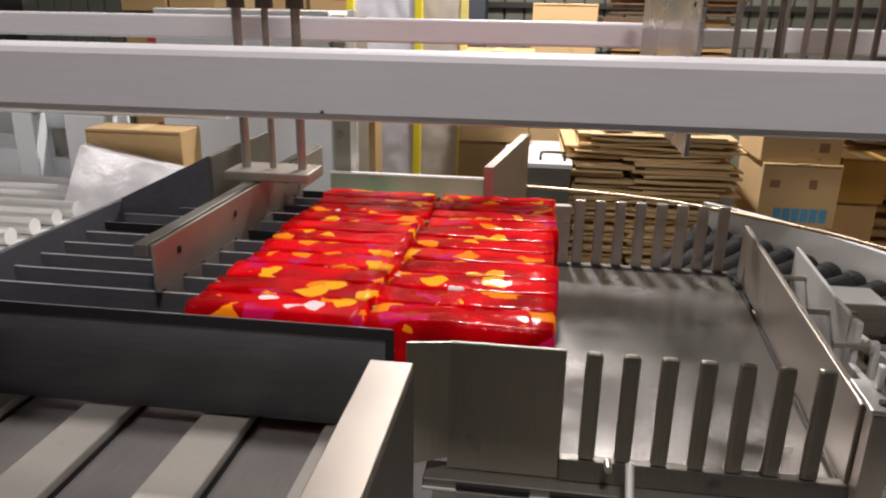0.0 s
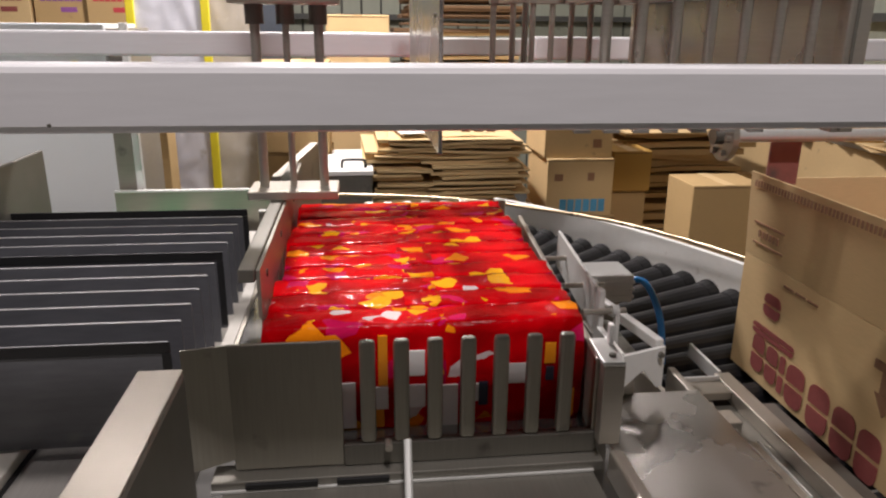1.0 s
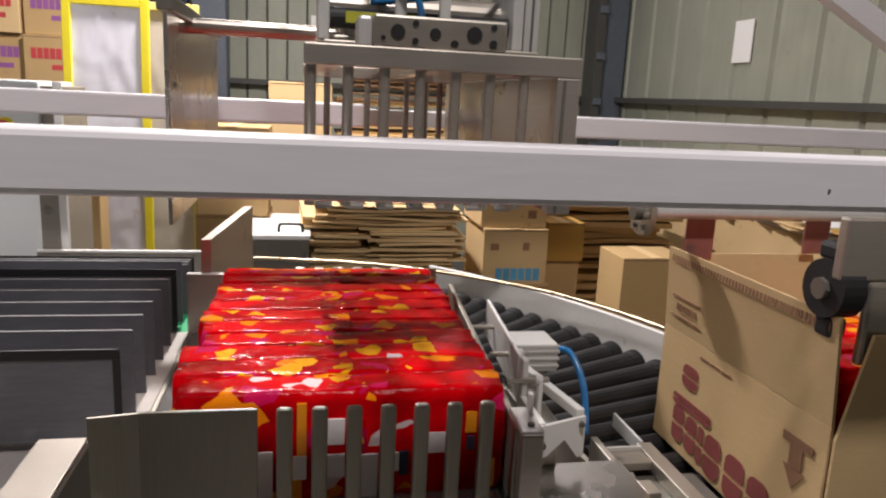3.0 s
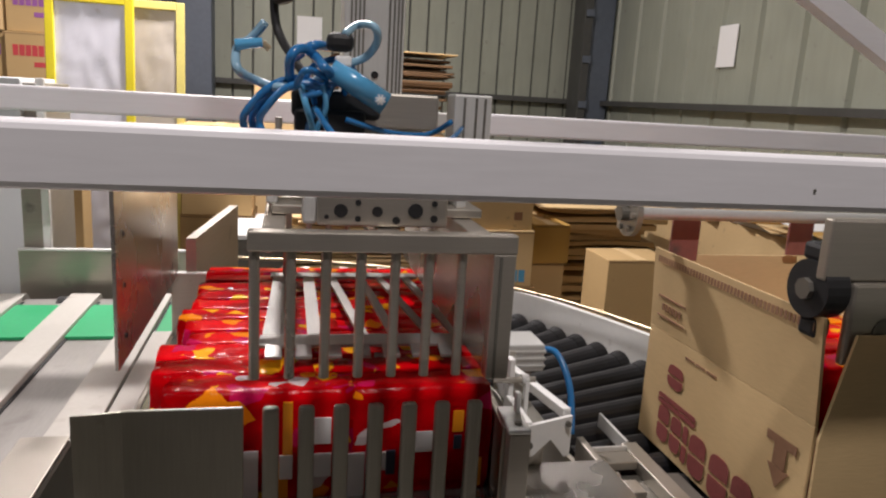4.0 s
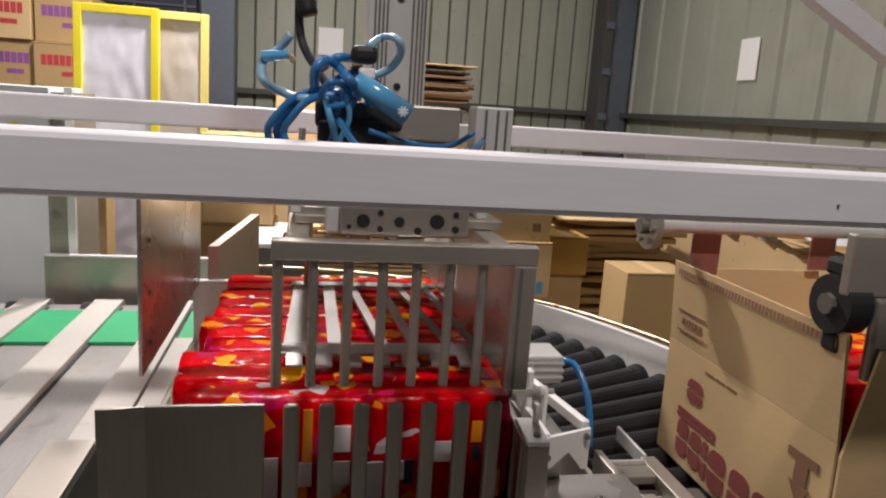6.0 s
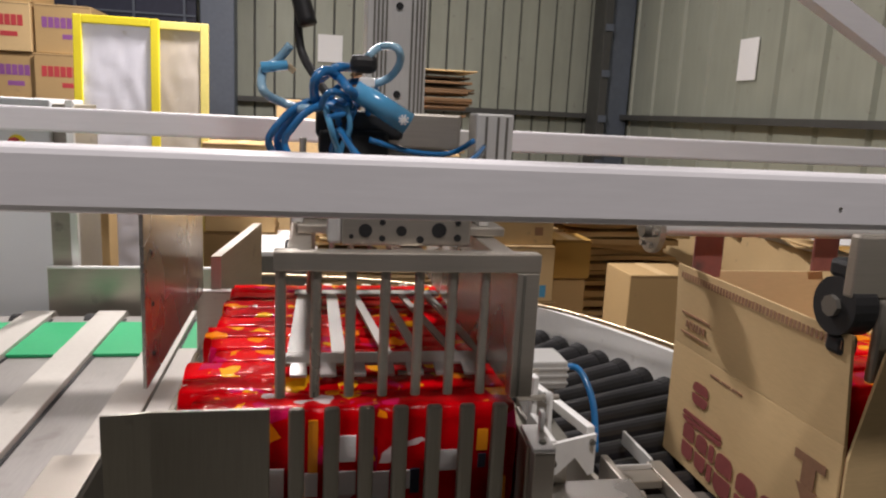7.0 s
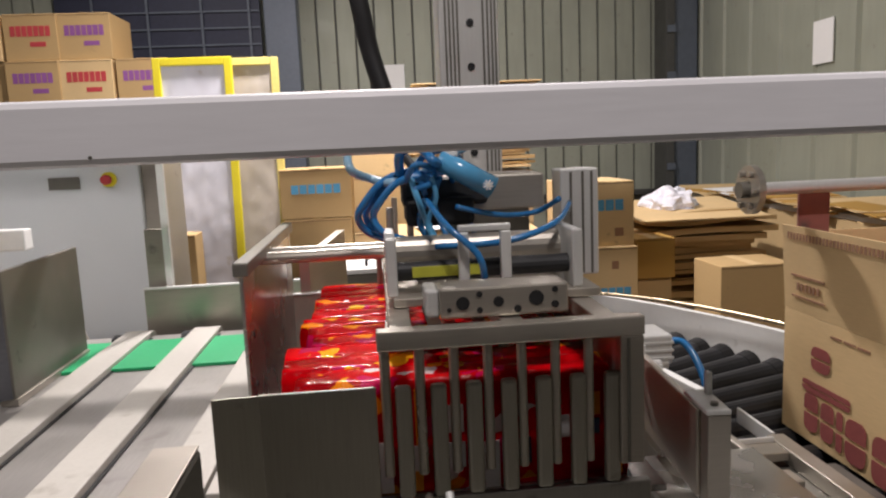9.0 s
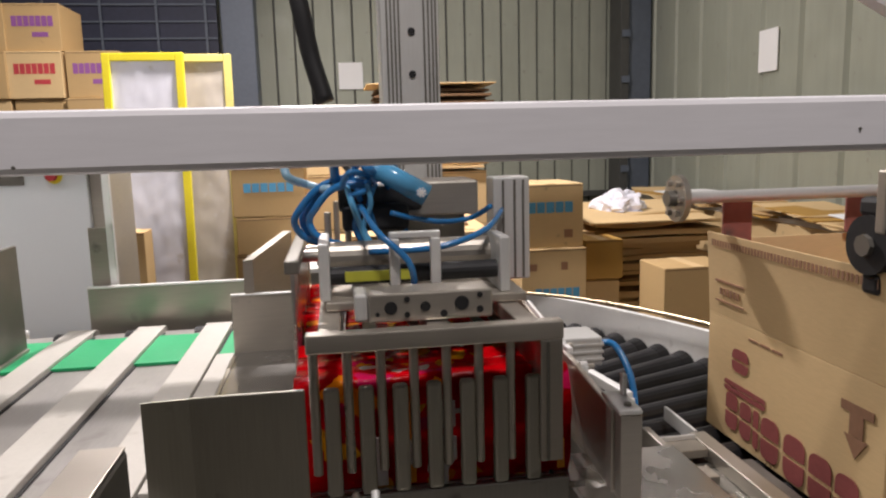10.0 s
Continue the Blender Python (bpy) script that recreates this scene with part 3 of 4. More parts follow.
part("yoke_bar", box(0.125, 0.20, 0.116, 0.127, 1.4302, 1.44, 0.002), ALU, grip)
part("carrier_plate", box(0.05, 0.33, 0.30, 0.46, 1.3405, 1.36, 0.003), STEEL, grip)
part("carrier_block", box(0.10, 0.30, 0.33, 0.47, 1.44, 1.50, 0.004), STEEL, grip)
part("carrier_post", box(0.13, 0.28, 0.36, 0.46, 1.36, 1.44, 0.003), STEEL_DARK, grip)
post = part("upright", box(0.318, 0.382, 0.29, 0.35, 1.327, 1.505, 0.003), ALU, grip, "grooved aluminium profile upright")
for x in (0.335, 0.355, 0.37):
    part("groove", box(x - 0.002, x + 0.002, 0.2885, 0.2895, 1.33, 1.50), STEEL_DARK, post)
axis_col = part("lift_axis", box(0.154, 0.274, 0.58, 0.68, 1.36, 2.6, 0.004), ALU, grip, "tall aluminium lift axis with bolt holes")
for x in (0.168, 0.176, 0.184, 0.192, 0.243, 0.252, 0.260, 0.267):
    part("groove", box(x - 0.002, x + 0.002, 0.578, 0.579, 1.37, 2.6), STEEL_DARK, axis_col)
for k in range(12):
    part("bolt_hole", rod((0.217, 0.577, 1.45 + 0.085 * k), (0.217, 0.585, 1.45 + 0.085 * k), 0.0075, seg=10), BLACK, axis_col)
part("axis_foot", box(0.15, 0.33, 0.45, 0.70, 1.3405, 1.3595, 0.003), ALU, grip)
part("cable_sleeve", tube(((-0.10, 0.55, 2.3), (-0.03, 0.52, 1.98), (0.001, 0.50, 1.826), (0.017, 0.50, 1.733), (0.040, 0.49, 1.648)), 0.0175, 12), BLACK, grip, smooth=True)
part("cable", tube(((0.022, 0.50, 1.70), (0.024, 0.50, 1.63), (0.034, 0.49, 1.59), (0.062, 0.44, 1.545), (0.10, 0.36, 1.49)), 0.008, 10), BLACK, grip, smooth=True)
rh = random.Random(23)


def hose(points, radius, mat, y=0.25, sway=0.02):
    """An air hose through a few (x, z) points, swaying a little in depth."""
    pts = [(x, y + sway * math.sin(1.7 * k + x * 40), z) for k, (x, z) in enumerate(points)]
    return part("air_hose", tube(pts, radius, 10, 7), mat, grip, smooth=True)


hose(((0.015, 1.592), (-0.005, 1.568), (-0.025, 1.552), (-0.022, 1.521), (0.007, 1.505), (0.04, 1.499), (0.091, 1.511), (0.114, 1.529)), 0.0068, HOSE_CLEAR)
hose(((0.131, 1.581), (0.151, 1.598), (0.173, 1.595), (0.180, 1.575), (0.167, 1.553), (0.141, 1.540), (0.114, 1.526)), 0.0062, HOSE_CLEAR, 0.24)
hose(((0.053, 1.506), (0.052, 1.540), (0.068, 1.556), (0.088, 1.548), (0.102, 1.530), (0.118, 1.520)), 0.0075, HOSE, 0.23)
hose(((0.060, 1.545), (0.085, 1.562), (0.112, 1.566), (0.131, 1.578)), 0.0075, HOSE, 0.26)
for dx, dz, dy in ((0, 0, 0), (0.012, 0.004, 0.012), (0.024, -0.004, -0.01)):
    hose(((0.085 + dx, 1.500 + dz), (0.050 + dx, 1.510 + dz), (0.020 + dx, 1.496), (-0.004 + dx, 1.470), (-0.016 + dx, 1.446), (0.0 + dx, 1.420), (0.045 + dx, 1.405)), 0.0058, HOSE, 0.25 + dy, 0.01)
for x0, x1, x2 in ((0.068, 0.077, 0.089), (0.082, 0.090, 0.080), (0.100, 0.106, 0.094), (0.115, 0.104, 0.112), (0.134, 0.145, 0.159)):
    hose(((x0, 1.505), (x1, 1.472), (x2, 1.436), (x2 + 0.012, 1.405)), rh.choice((0.0042, 0.005)), HOSE if rh.random() < 0.6 else HOSE_PALE, rh.uniform(0.22, 0.28), 0.012)
hose(((0.095, 1.505), (0.13, 1.512), (0.15, 1.528), (0.125, 1.545), (0.09, 1.535), (0.075, 1.515)), 0.005, HOSE, 0.27)
hose(((0.060, 1.500), (0.075, 1.525), (0.105, 1.515), (0.098, 1.495), (0.07, 1.488)), 0.005, HOSE, 0.22)
hose(((0.137, 1.456), (0.209, 1.439), (0.273, 1.438), (0.303, 1.461)), 0.0045, HOSE, 0.26)
part("hose_tee", rod((-0.027, 0.25, 1.556), (0.012, 0.25, 1.562), 0.0085, 0.007, 12), HOSE_PALE, grip, "pale blue push-in fitting")
part("hose_fitting", rod((0.012, 0.25, 1.561), (0.022, 0.25, 1.553), 0.005, seg=10), BRASS, grip, "small brass fitting")
sleeve = part("thick_hose", rod((0.112, 0.235, 1.532), (0.196, 0.235, 1.483), 0.0165, 0.0185, 18), HOSE_PALE, grip, "thick ribbed blue air hose", True)
for k in range(4):
    a = k * math.pi / 4 + 0.4
    part("hose_end_mark", rod((0.186 + 0.008 * math.cos(a), 0.2165, 1.489 + 0.008 * math.sin(a)), (0.186 - 0.008 * math.cos(a), 0.2165, 1.489 - 0.008 * math.sin(a)), 0.0013, seg=6), PAPER, sleeve)
part("swivel", box(0.105, 0.145, 0.22, 0.262, 1.556, 1.583, 0.009), BLACK, grip, "black swivel fitting")
part("clip", box(0.118, 0.142, 0.226, 0.24, 1.534, 1.55, 0.003), PAPER, grip, "white hose clip")
part("valve_body", box(0.055, 0.195, 0.275, 0.34, 1.455, 1.50, 0.008), BLACK, grip)
part("valve", box(0.06, 0.17, 0.26, 0.36, 1.425, 1.47, 0.008), BLACK, grip)
part("air_hose", tube(((0.16, 0.11, 1.36), (0.15, 0.10, 1.40), (0.11, 0.12, 1.44), (0.09, 0.2, 1.47)), 0.005, 8), HOSE, grip, smooth=True)
part("air_hose", tube(((0.10, 0.2, 1.40), (0.2, 0.15, 1.41), (0.28, 0.18, 1.43), (0.33, 0.28, 1.45)), 0.005, 8), HOSE, grip, smooth=True)
for x in (0.035, 0.07):
    part("guide_pin", rod((x, 0.36, 1.36), (x, 0.36, 1.45), 0.006), STEEL, grip)

gantry = thing("gantry", (0, 0.65, 0), "aluminium gantry that carries the lift axis and the pusher", "gantry")
part("beam", box(-2.06, 2.06, 0.682, 0.78, 2.32, 2.42, 0.004), ALU, gantry)
for x in (-2.02, 2.02):
    part("post", box(x - 0.04, x + 0.04, 0.70, 0.76, 0, 2.319, 0.004), ALU, gantry)

# the clamp plate that slides on two bars under the gripper
clamp = thing("clamp_plate", (-0.19, 0.5, 1.07), "steel clamp plate sliding on round bars", "clamp plate")
part("plate", box(-0.196, -0.19, 0.20, 0.80, 1.07, 1.37, 0.001), POLISHED, clamp)
part("top_rail", box(-0.205, -0.182, 0.20, 0.80, 1.3702, 1.392, 0.003), STEEL_DARK, clamp)
for y, z in ((0.40, 1.368), (0.46, 1.368)):
    part("slide_bar", rod((-0.19, y, z), (0.15, y, z), 0.011), STEEL, clamp)
for z in (1.11, 1.19, 1.27):
    part("bolt", rod((-0.1975, 0.25, z), (-0.188, 0.25, z), 0.004, seg=8), BLACK, clamp)

# pressing frame under the gripper
press = thing("press_frame", (0.18, 0.4, 1.11), "pale bare-metal pressing frame below the gripper", "press frame")
part("cross_strip", box(0.012, 0.335, 0.165, 0.215, 1.115, 1.12, 0.001), BED, press, "pale toothed front strip")
for k in range(7):
    x = 0.022 + 0.0437 * k
    part("tooth", prism(((x, 0.164, 1.117), (x + 0.024, 0.164, 1.117), (x + 0.024, 0.132, 1.110), (x, 0.132, 1.110)), 0.004, (0, 0, 1)), BED, press)
part("cross_strip", box(0.02, 0.325, 0.585, 0.62, 1.115, 1.12, 0.001), BED, press)
for x0, x1, w in ((0.016, 0.026, 0.040), (0.085, 0.085, 0.022), (0.165, 0.135, 0.016), (0.215, 0.195, 0.016), (0.275, 0.235, 0.014), (0.318, 0.290, 0.016)):
    part("long_strip", prism(((x0, 0.216, 1.116), (x0 + w, 0.216, 1.116), (x1 + w, 0.584, 1.116), (x1, 0.584, 1.116)), 0.004, (0, 0, 1)), BED, press)
for x in (0.05, 0.28):
    part("hanger", rod((x, 0.60, 1.12), (x, 0.60, 1.30), 0.006), STEEL, press)

# ---------------------------------------------------------------- side gate
gate = thing("side_gate", (0.381, 0.385, 0.94), "sliding steel side gate plate beside the packs", "gate")
part("plate", box(0.376, 0.386, -0.005, 0.775, 0.937, 1.056, 0.002, turn=-4.3), STEEL, gate)
part("end_post", box(0.350, 0.380, -0.030, -0.008, 0.937, 1.056, 0.002), STEEL, gate)
cap = part("end_cap", box(0.350, 0.382, -0.031, 0.05, 1.0565, 1.063, 0.002, turn=-4), ALU, gate)
part("cap_screw", rod((0.366, -0.012, 1.063), (0.366, -0.012, 1.067), 0.005, seg=10), STEEL_DARK, cap)
part("lever", box(0.372, 0.379, 0.02, 0.032, 1.0635, 1.095, 0.002), WHITE, gate)
bracket = thing("gate_bracket", (0.45, 0.3, 0.9), "white enamelled bracket with steel pins beside the gate", "bracket")
part("plate", box(0.442, 0.449, 0.25, 0.60, 0.985, 1.066, 0.002, turn=-5), WHITE, bracket)
part("upright", box(0.428, 0.438, 0.225, 0.248, 0.97, 1.066, 0.002), WHITE, bracket)
part("front_web", prism(((0.418, 0.105, 0.945), (0.418, 0.105, 1.0), (0.518, 0.15, 0.995), (0.518, 0.15, 0.925), (0.506, 0.145, 0.925), (0.475, 0.13, 0.965), (0.44, 0.115, 0.945)), 0.007, (0, 1, 0)), WHITE, bracket)
part("side_rail", box(0.425, 0.436, 0.115, 0.224, 0.985, 1.003, 0.002), WHITE, bracket)
part("side_rail", box(0.487, 0.502, 0.16, 0.37, 0.985, 1.003, 0.002, turn=10), WHITE, bracket)
part("tray", box(0.437, 0.49, 0.16, 0.34, 0.955, 0.965, 0.002), STEEL_DARK, bracket)
part("stand", box(0.44, 0.48, 0.17, 0.30, 0.897, 0.9545, 0.003), STEEL, bracket)
part("lever", box(0.455, 0.463, 0.215, 0.228, 0.966, 1.035, 0.002), WHITE, bracket)
part("screw", rod((0.428, 0.100, 0.97), (0.428, 0.108, 0.97), 0.006, seg=8), STEEL_DARK, bracket)
part("screw", rod((0.508, 0.138, 0.985), (0.508, 0.146, 0.985), 0.005, seg=8), STEEL_DARK, bracket)
for y, z in ((0.225, 1.03), (0.34, 1.035), (0.50, 1.035)):
    part("pin", rod((0.40, y, z), (0.475, y, z), 0.005), STEEL, bracket)
    part("pin_collar", rod((0.45, y, z), (0.462, y, z), 0.010), ALU, bracket)
part("spacer", box(0.45, 0.485, 0.36, 0.40, 0.966, 1.0, 0.003), ALU, bracket)
actuator = thing("gate_actuator", (0.5, 0.45, 0.9), "ribbed aluminium air cylinder beside the gate", "air cylinder")
bm = box(0.462, 0.562, 0.41, 0.50, 0.968, 1.026, 0.004)
for k in range(3):
    box(0.460, 0.564, 0.408, 0.502, 0.978 + 0.015 * k, 0.984 + 0.015 * k, 0.001, bm)
part("body", bm, ALU, actuator)
part("stand", box(0.48, 0.54, 0.42, 0.48, 0.5, 0.968, 0.003), STEEL, actuator)
part("foot", box(0.42, 0.54, 0.39, 0.51, 0, 0.5, 0.003), STEEL, actuator)
part("air_hose", tube(((0.562, 0.45, 1.0), (0.59, 0.42, 1.005), (0.605, 0.37, 0.95), (0.60, 0.33, 0.87)), 0.007), HOSE, actuator, smooth=True)

# ---------------------------------------------------------------- curved roller conveyor
def bez(a, b, c, s):
    return (1 - s) ** 2 * Vector(a) + 2 * s * (1 - s) * Vector(b) + s * s * Vector(c)


OUT = ((0.50, 1.65, 0), (1.20, 1.0, 0), (1.26, -0.45, 0))
INN = ((0.30, 1.22, 0), (0.70, 0.90, 0), (0.66, -0.45, 0))
rollers = thing("roller_conveyor", (0.9, 0.6, 0), "curved conveyor of dark tapered rollers in a white frame", "conveyor")
NR = 26
for k in range(NR):
    s = 0.01 + 0.98 * k / (NR - 1)
    o, i2 = bez(*OUT, s), bez(*INN, s)
    part("roller", rod((o.x, o.y, 0.778), (i2.x, i2.y, 0.783), 0.036, 0.025, 18), ROLLER, rollers, smooth=False)
    d = (o - i2).normalized()
    part("roller_cap", rod((o.x, o.y, 0.778), (o.x - d.x * 0.035, o.y - d.y * 0.035, 0.7785), 0.042, 0.0362, 18), BLACK, rollers)
    part("shaft", rod((o.x + d.x * 0.001, o.y + d.y * 0.001, 0.778), (o.x + d.x * 0.02, o.y + d.y * 0.02, 0.778), 0.008, seg=8), STEEL, rollers)


def ribbon(curve, off, z0, z1, thick):
    bm = bmesh.new()
    rings = []
    for j in range(33):
        s = j / 32
        p = bez(*curve, s)
        d = (bez(*curve, min(s + 0.01, 1)) - bez(*curve, max(s - 0.01, 0))).normalized()
        nrm = Vector((-d.y, d.x, 0))
        a, b = p + nrm * off, p + nrm * (off + thick)
        rings.append([bm.verts.new((q.x, q.y, z)) for q, z in ((a, z0), (a, z1), (b, z1), (b, z0))])
    for a, b in zip(rings, rings[1:]):
        for k in range(4):
            bm.faces.new((a[k], a[(k + 1) % 4], b[(k + 1) % 4], b[k]))
    bm.faces.new(rings[0])
    bm.faces.new(rings[-1][::-1])
    bmesh.ops.recalc_face_normals(bm, faces=bm.faces)
    return bm


part("outer_frame", ribbon(OUT, 0.022, 0.70, 0.885, 0.02), WHITE, rollers, "white enamelled side frame")
part("inner_frame", ribbon(INN, -0.02, 0.70, 0.80, 0.012), STEEL, rollers)
for x, y in ((0.62, 1.56), (1.04, 0.9), (1.225, 0.1)):
    part("leg", box(x - 0.02, x + 0.02, y - 0.02, y + 0.02, 0, 0.70, 0.003), WHITE, rollers)
handrail = thing("round_rail", (0.5, 1.2, 0), "thin worn round guide rail along the rollers", "guide rail")
part("rail", tube(((-0.72, 1.70, 0.92), (-0.04, 1.62, 0.92), (0.30, 1.54, 0.92), (0.56, 1.40, 0.92), (0.83, 1.15, 0.92), (1.02, 0.80, 0.92), (1.12, 0.4, 0.92), (1.2, -0.1, 0.92)), 0.006, 8, 8), BRASS, handrail, smooth=True)
for x, y in ((-0.70, 1.70), (0.30, 1.55), (1.2, -0.1)):
    part("stay", rod((x, y, 0.0), (x, y, 0.915), 0.008), STEEL, handrail)
slats = thing("transfer_frame", (0.66, 0, 0), "steel transfer frame of bars and dark rollers beside the deck", "transfer frame")
part("pit_plate", box(0.612, 0.79, -0.55, 0.249, 0.816, 0.822, 0.001), STEEL_DARK, slats, "dark plate low in the gap")
part("cross_bar", box(0.612, 0.7045, 0.25, 0.298, 0.832, 0.848, 0.002), STEEL, slats)
part("cross_lip", box(0.612, 0.7045, 0.298, 0.303, 0.832, 0.856, 0.001), ALU, slats)
part("cross_bar", box(0.612, 0.7045, -0.16, -0.06, 0.832, 0.848, 0.002), STEEL, slats)
part("case_rail", box(0.705, 0.737, -0.55, 0.325, 0.8225, 0.85, 0.002), STEEL, slats, "flat steel rail along the carton")
part("case_rail_end", box(0.716, 0.722, 0.326, 0.457, 0.822, 0.852, 0.001), ALU, slats)
part("inner_rail", box(0.648, 0.662, -0.059, 0.088, 0.8225, 0.848, 0.001), STEEL, slats)
part("rail_edge", box(0.6625, 0.665, -0.059, 0.088, 0.8225, 0.851, 0.0005), ALU, slats)
part("stop_block", box(0.645, 0.672, 0.15, 0.195, 0.8225, 0.846, 0.002), STEEL, slats)
for y in (-0.02, 0.12, 0.21):
    part("roller", rod((0.613, y, 0.838), (0.646, y, 0.838), 0.014, seg=16), STEEL, slats, "short bare metal roller")
part("side_bar", box(0.597, 0.611, -0.55, 0.30, 0.82, 0.88, 0.002), STEEL, slats)
for y in (-0.5, 0.18):
    part("leg", box(0.597, 0.611, y - 0.01, y + 0.01, 0, 0.82, 0.002), STEEL, slats)


# ---------------------------------------------------------------- the open case
def bars_on_yz(parent, x, y0, y1, z0, z1, count, mat, gap=0.2, name="printed_mark"):
    """Plain printed blocks in a row on a face that looks to -x."""
    w = (y1 - y0) / count
    for i in range(count):
        part(name, box(x - 0.0015, x, y0 + w * (i + gap / 2), y0 + w * (i + 1 - gap / 2), z0, z1, 0.0004), mat, parent)


case = thing("open_case", (0.98, 0.2, 0.81), "open brown printed carton standing on the rollers", "carton")
CX0, CX1, CY0, CY1, CZ0, CZ1 = 0.812, 1.182, -0.045, 0.455, 0.812, 1.055
part("side_panel", box(CX0, CX0 + 0.006, CY0, CY1, CZ0, CZ1, 0.001), CARD_PALE, case)
part("side_panel", box(CX1 - 0.006, CX1, CY0, CY1, CZ0, CZ1, 0.001), CARD_PALE, case)
part("end_panel", box(CX0 + 0.0065, CX1 - 0.0065, CY1 - 0.006, CY1, CZ0, CZ1, 0.001), CARD_PALE, case)
part("bottom", box(CX0 + 0.0065, CX1 - 0.0065, CY0, CY1 - 0.0065, CZ0, CZ0 + 0.006, 0.001), CARD_PALE, case)
flap = part("top_flap", prism(((CX0, CY0, CZ1 + 0.001), (CX0, CY1, CZ1 + 0.001), (CX0 - 0.012, CY1 - 0.004, 1.222), (CX0 - 0.012, CY0 + 0.004, 1.222)), 0.005, (1, 0, 0)), CARD_PALE, case)
hatch = bmesh.new()
for k in range(46):
    y = CY0 + 0.02 + 0.0100 * k
    box(CX0 - 0.0135, CX0 - 0.0125, y, y + 0.0055, 1.197, 1.210, 0, hatch)
part("flap_stripe", hatch, INK_BROWN, flap, "hatched brown printed edge stripe")
part("back_flap", prism(((CX1, CY0, CZ1 + 0.001), (CX1, CY1, CZ1 + 0.001), (CX1 + 0.02, CY1, 1.215), (CX1 + 0.02, CY0, 1.215)), 0.005, (-1, 0, 0)), CARD_PALE, case)
part("end_flap", prism(((CX0 + 0.01, CY1, CZ1 + 0.001), (CX1 - 0.01, CY1, CZ1 + 0.001), (CX1 - 0.02, CY1 + 0.03, 1.20), (CX0 + 0.02, CY1 + 0.03, 1.20)), 0.005, (0, -1, 0)), CARD_PALE, case)
part("near_flap", prism(((CX0 + 0.036, CY0 - 0.006, 1.20), (CX1 + 0.05, CY0 - 0.006, 1.19), (CX1 + 0.05, CY0 - 0.006, CZ0 + 0.01), (CX0 + 0.004, CY0 - 0.006, CZ0 + 0.01), (CX0 + 0.001, CY0 - 0.006, 1.04)), 0.005, (0, -1, 0)), CARD_PALE, case)


def printed_block(y, z, w, h, slit, mat):
    """A rounded printed block with one bare slit across it, on the face towards -x."""
    x = CX0 - 0.0012
    r = min(w, h) * 0.32
    for z0, z1, y0, y1 in ((z - h / 2, z - slit / 2, y - w / 2, y + w / 2), (z + slit / 2, z + h / 2, y - w / 2, y + w / 2)):
        pts = []
        low, high = (r, slit * 0.3) if z0 < z - slit else (slit * 0.3, r)
        for cy, cz, rad, a0 in ((y1, z1, high, 0), (y0, z1, high, 90), (y0, z0, low, 180), (y1, z0, low, 270)):
            rad = max(rad, 0.001)
            sy, sz = (-1 if cy == y1 else 1), (-1 if cz == z1 else 1)
            for k in range(5):
                a = radians(a0 + 22.5 * k)
                pts.append((x, cy + sy * rad + rad * math.cos(a), cz + sz * rad + rad * math.sin(a)))
        part("printed_mark", prism(pts, 0.001, (-1, 0, 0)), mat, case)


for yc, zc, w, h in ((0.357, 0.872, 0.042, 0.074), (0.308, 0.869, 0.038, 0.072), (0.273, 0.866, 0.017, 0.074), (0.229, 0.863, 0.054, 0.080),
                     (0.158, 0.858, 0.058, 0.084), (0.090, 0.853, 0.056, 0.084), (0.027, 0.849, 0.052, 0.084)):
    printed_block(yc, zc, w, h, 0.007, INK)
printed_block(0.333, 0.980, 0.056, 0.046, 0.005, INK)
printed_block(0.316, 0.922, 0.140, 0.022, 0.003, INK)
bars_on_yz(case, CX0 - 0.006, 0.32, 0.425, 1.125, 1.13, 1, INK_BROWN, 0.02)
bars_on_yz(case, CX0 - 0.004, 0.32, 0.425, 1.085, 1.089, 1, INK_BROWN, 0.02)
bars_on_yz(case, CX0 - 0.005, 0.335, 0.41, 1.10, 1.114, 6, INK_BROWN, 0.4)
bars_on_yz(case, CX0, 0.20, 0.31, 1.03, 1.035, 3, INK_BROWN, 0.15)
part("printed_arrow", prism(((CX0 - 0.001, 0.0, 0.96), (CX0 - 0.001, 0.03, 0.96), (CX0 - 0.001, 0.03, 0.995), (CX0 - 0.001, 0.05, 0.995), (CX0 - 0.001, 0.05, 1.01), (CX0 - 0.001, -0.02, 1.01), (CX0 - 0.001, -0.02, 0.995), (CX0 - 0.001, 0.0, 0.995)), 0.001, (-1, 0, 0)), INK_BROWN, case)
part("printed_arrow", prism(((CX0 - 0.001, -0.01, 0.959), (CX0 - 0.001, 0.04, 0.959), (CX0 - 0.001, 0.015, 0.925)), 0.001, (-1, 0, 0)), INK_BROWN, case)
for k in range(4):
    ob = new("diaper_pack", PACK_MESHES[k])
    tagged(ob, "glossy red printed plastic pack lying in the carton", "pack", "packs in the carton")
    ob.location = (0.956, 0.01 + 0.072 * k, CZ0 + 0.0065)
    ob = new("diaper_pack", PACK_MESHES[k + 4])
    tagged(ob, "glossy red printed plastic pack on top in the carton", "pack", "packs in the carton")
    ob.location = (0.960, 0.015 + 0.072 * k, CZ0 + 0.0065 + 0.158)

# case holder: oxide-red bracket, round shaft, flange, black clamp wheel
holder = thing("case_holder", (0.95, 0.35, 0), "shaft with a bolted flange and red oxide brackets over the carton", "case holder")
part("shaft", rod((0.735, 0.44, 1.293), (1.45, 0.44, 1.293), 0.0125, seg=16), ALU, holder)
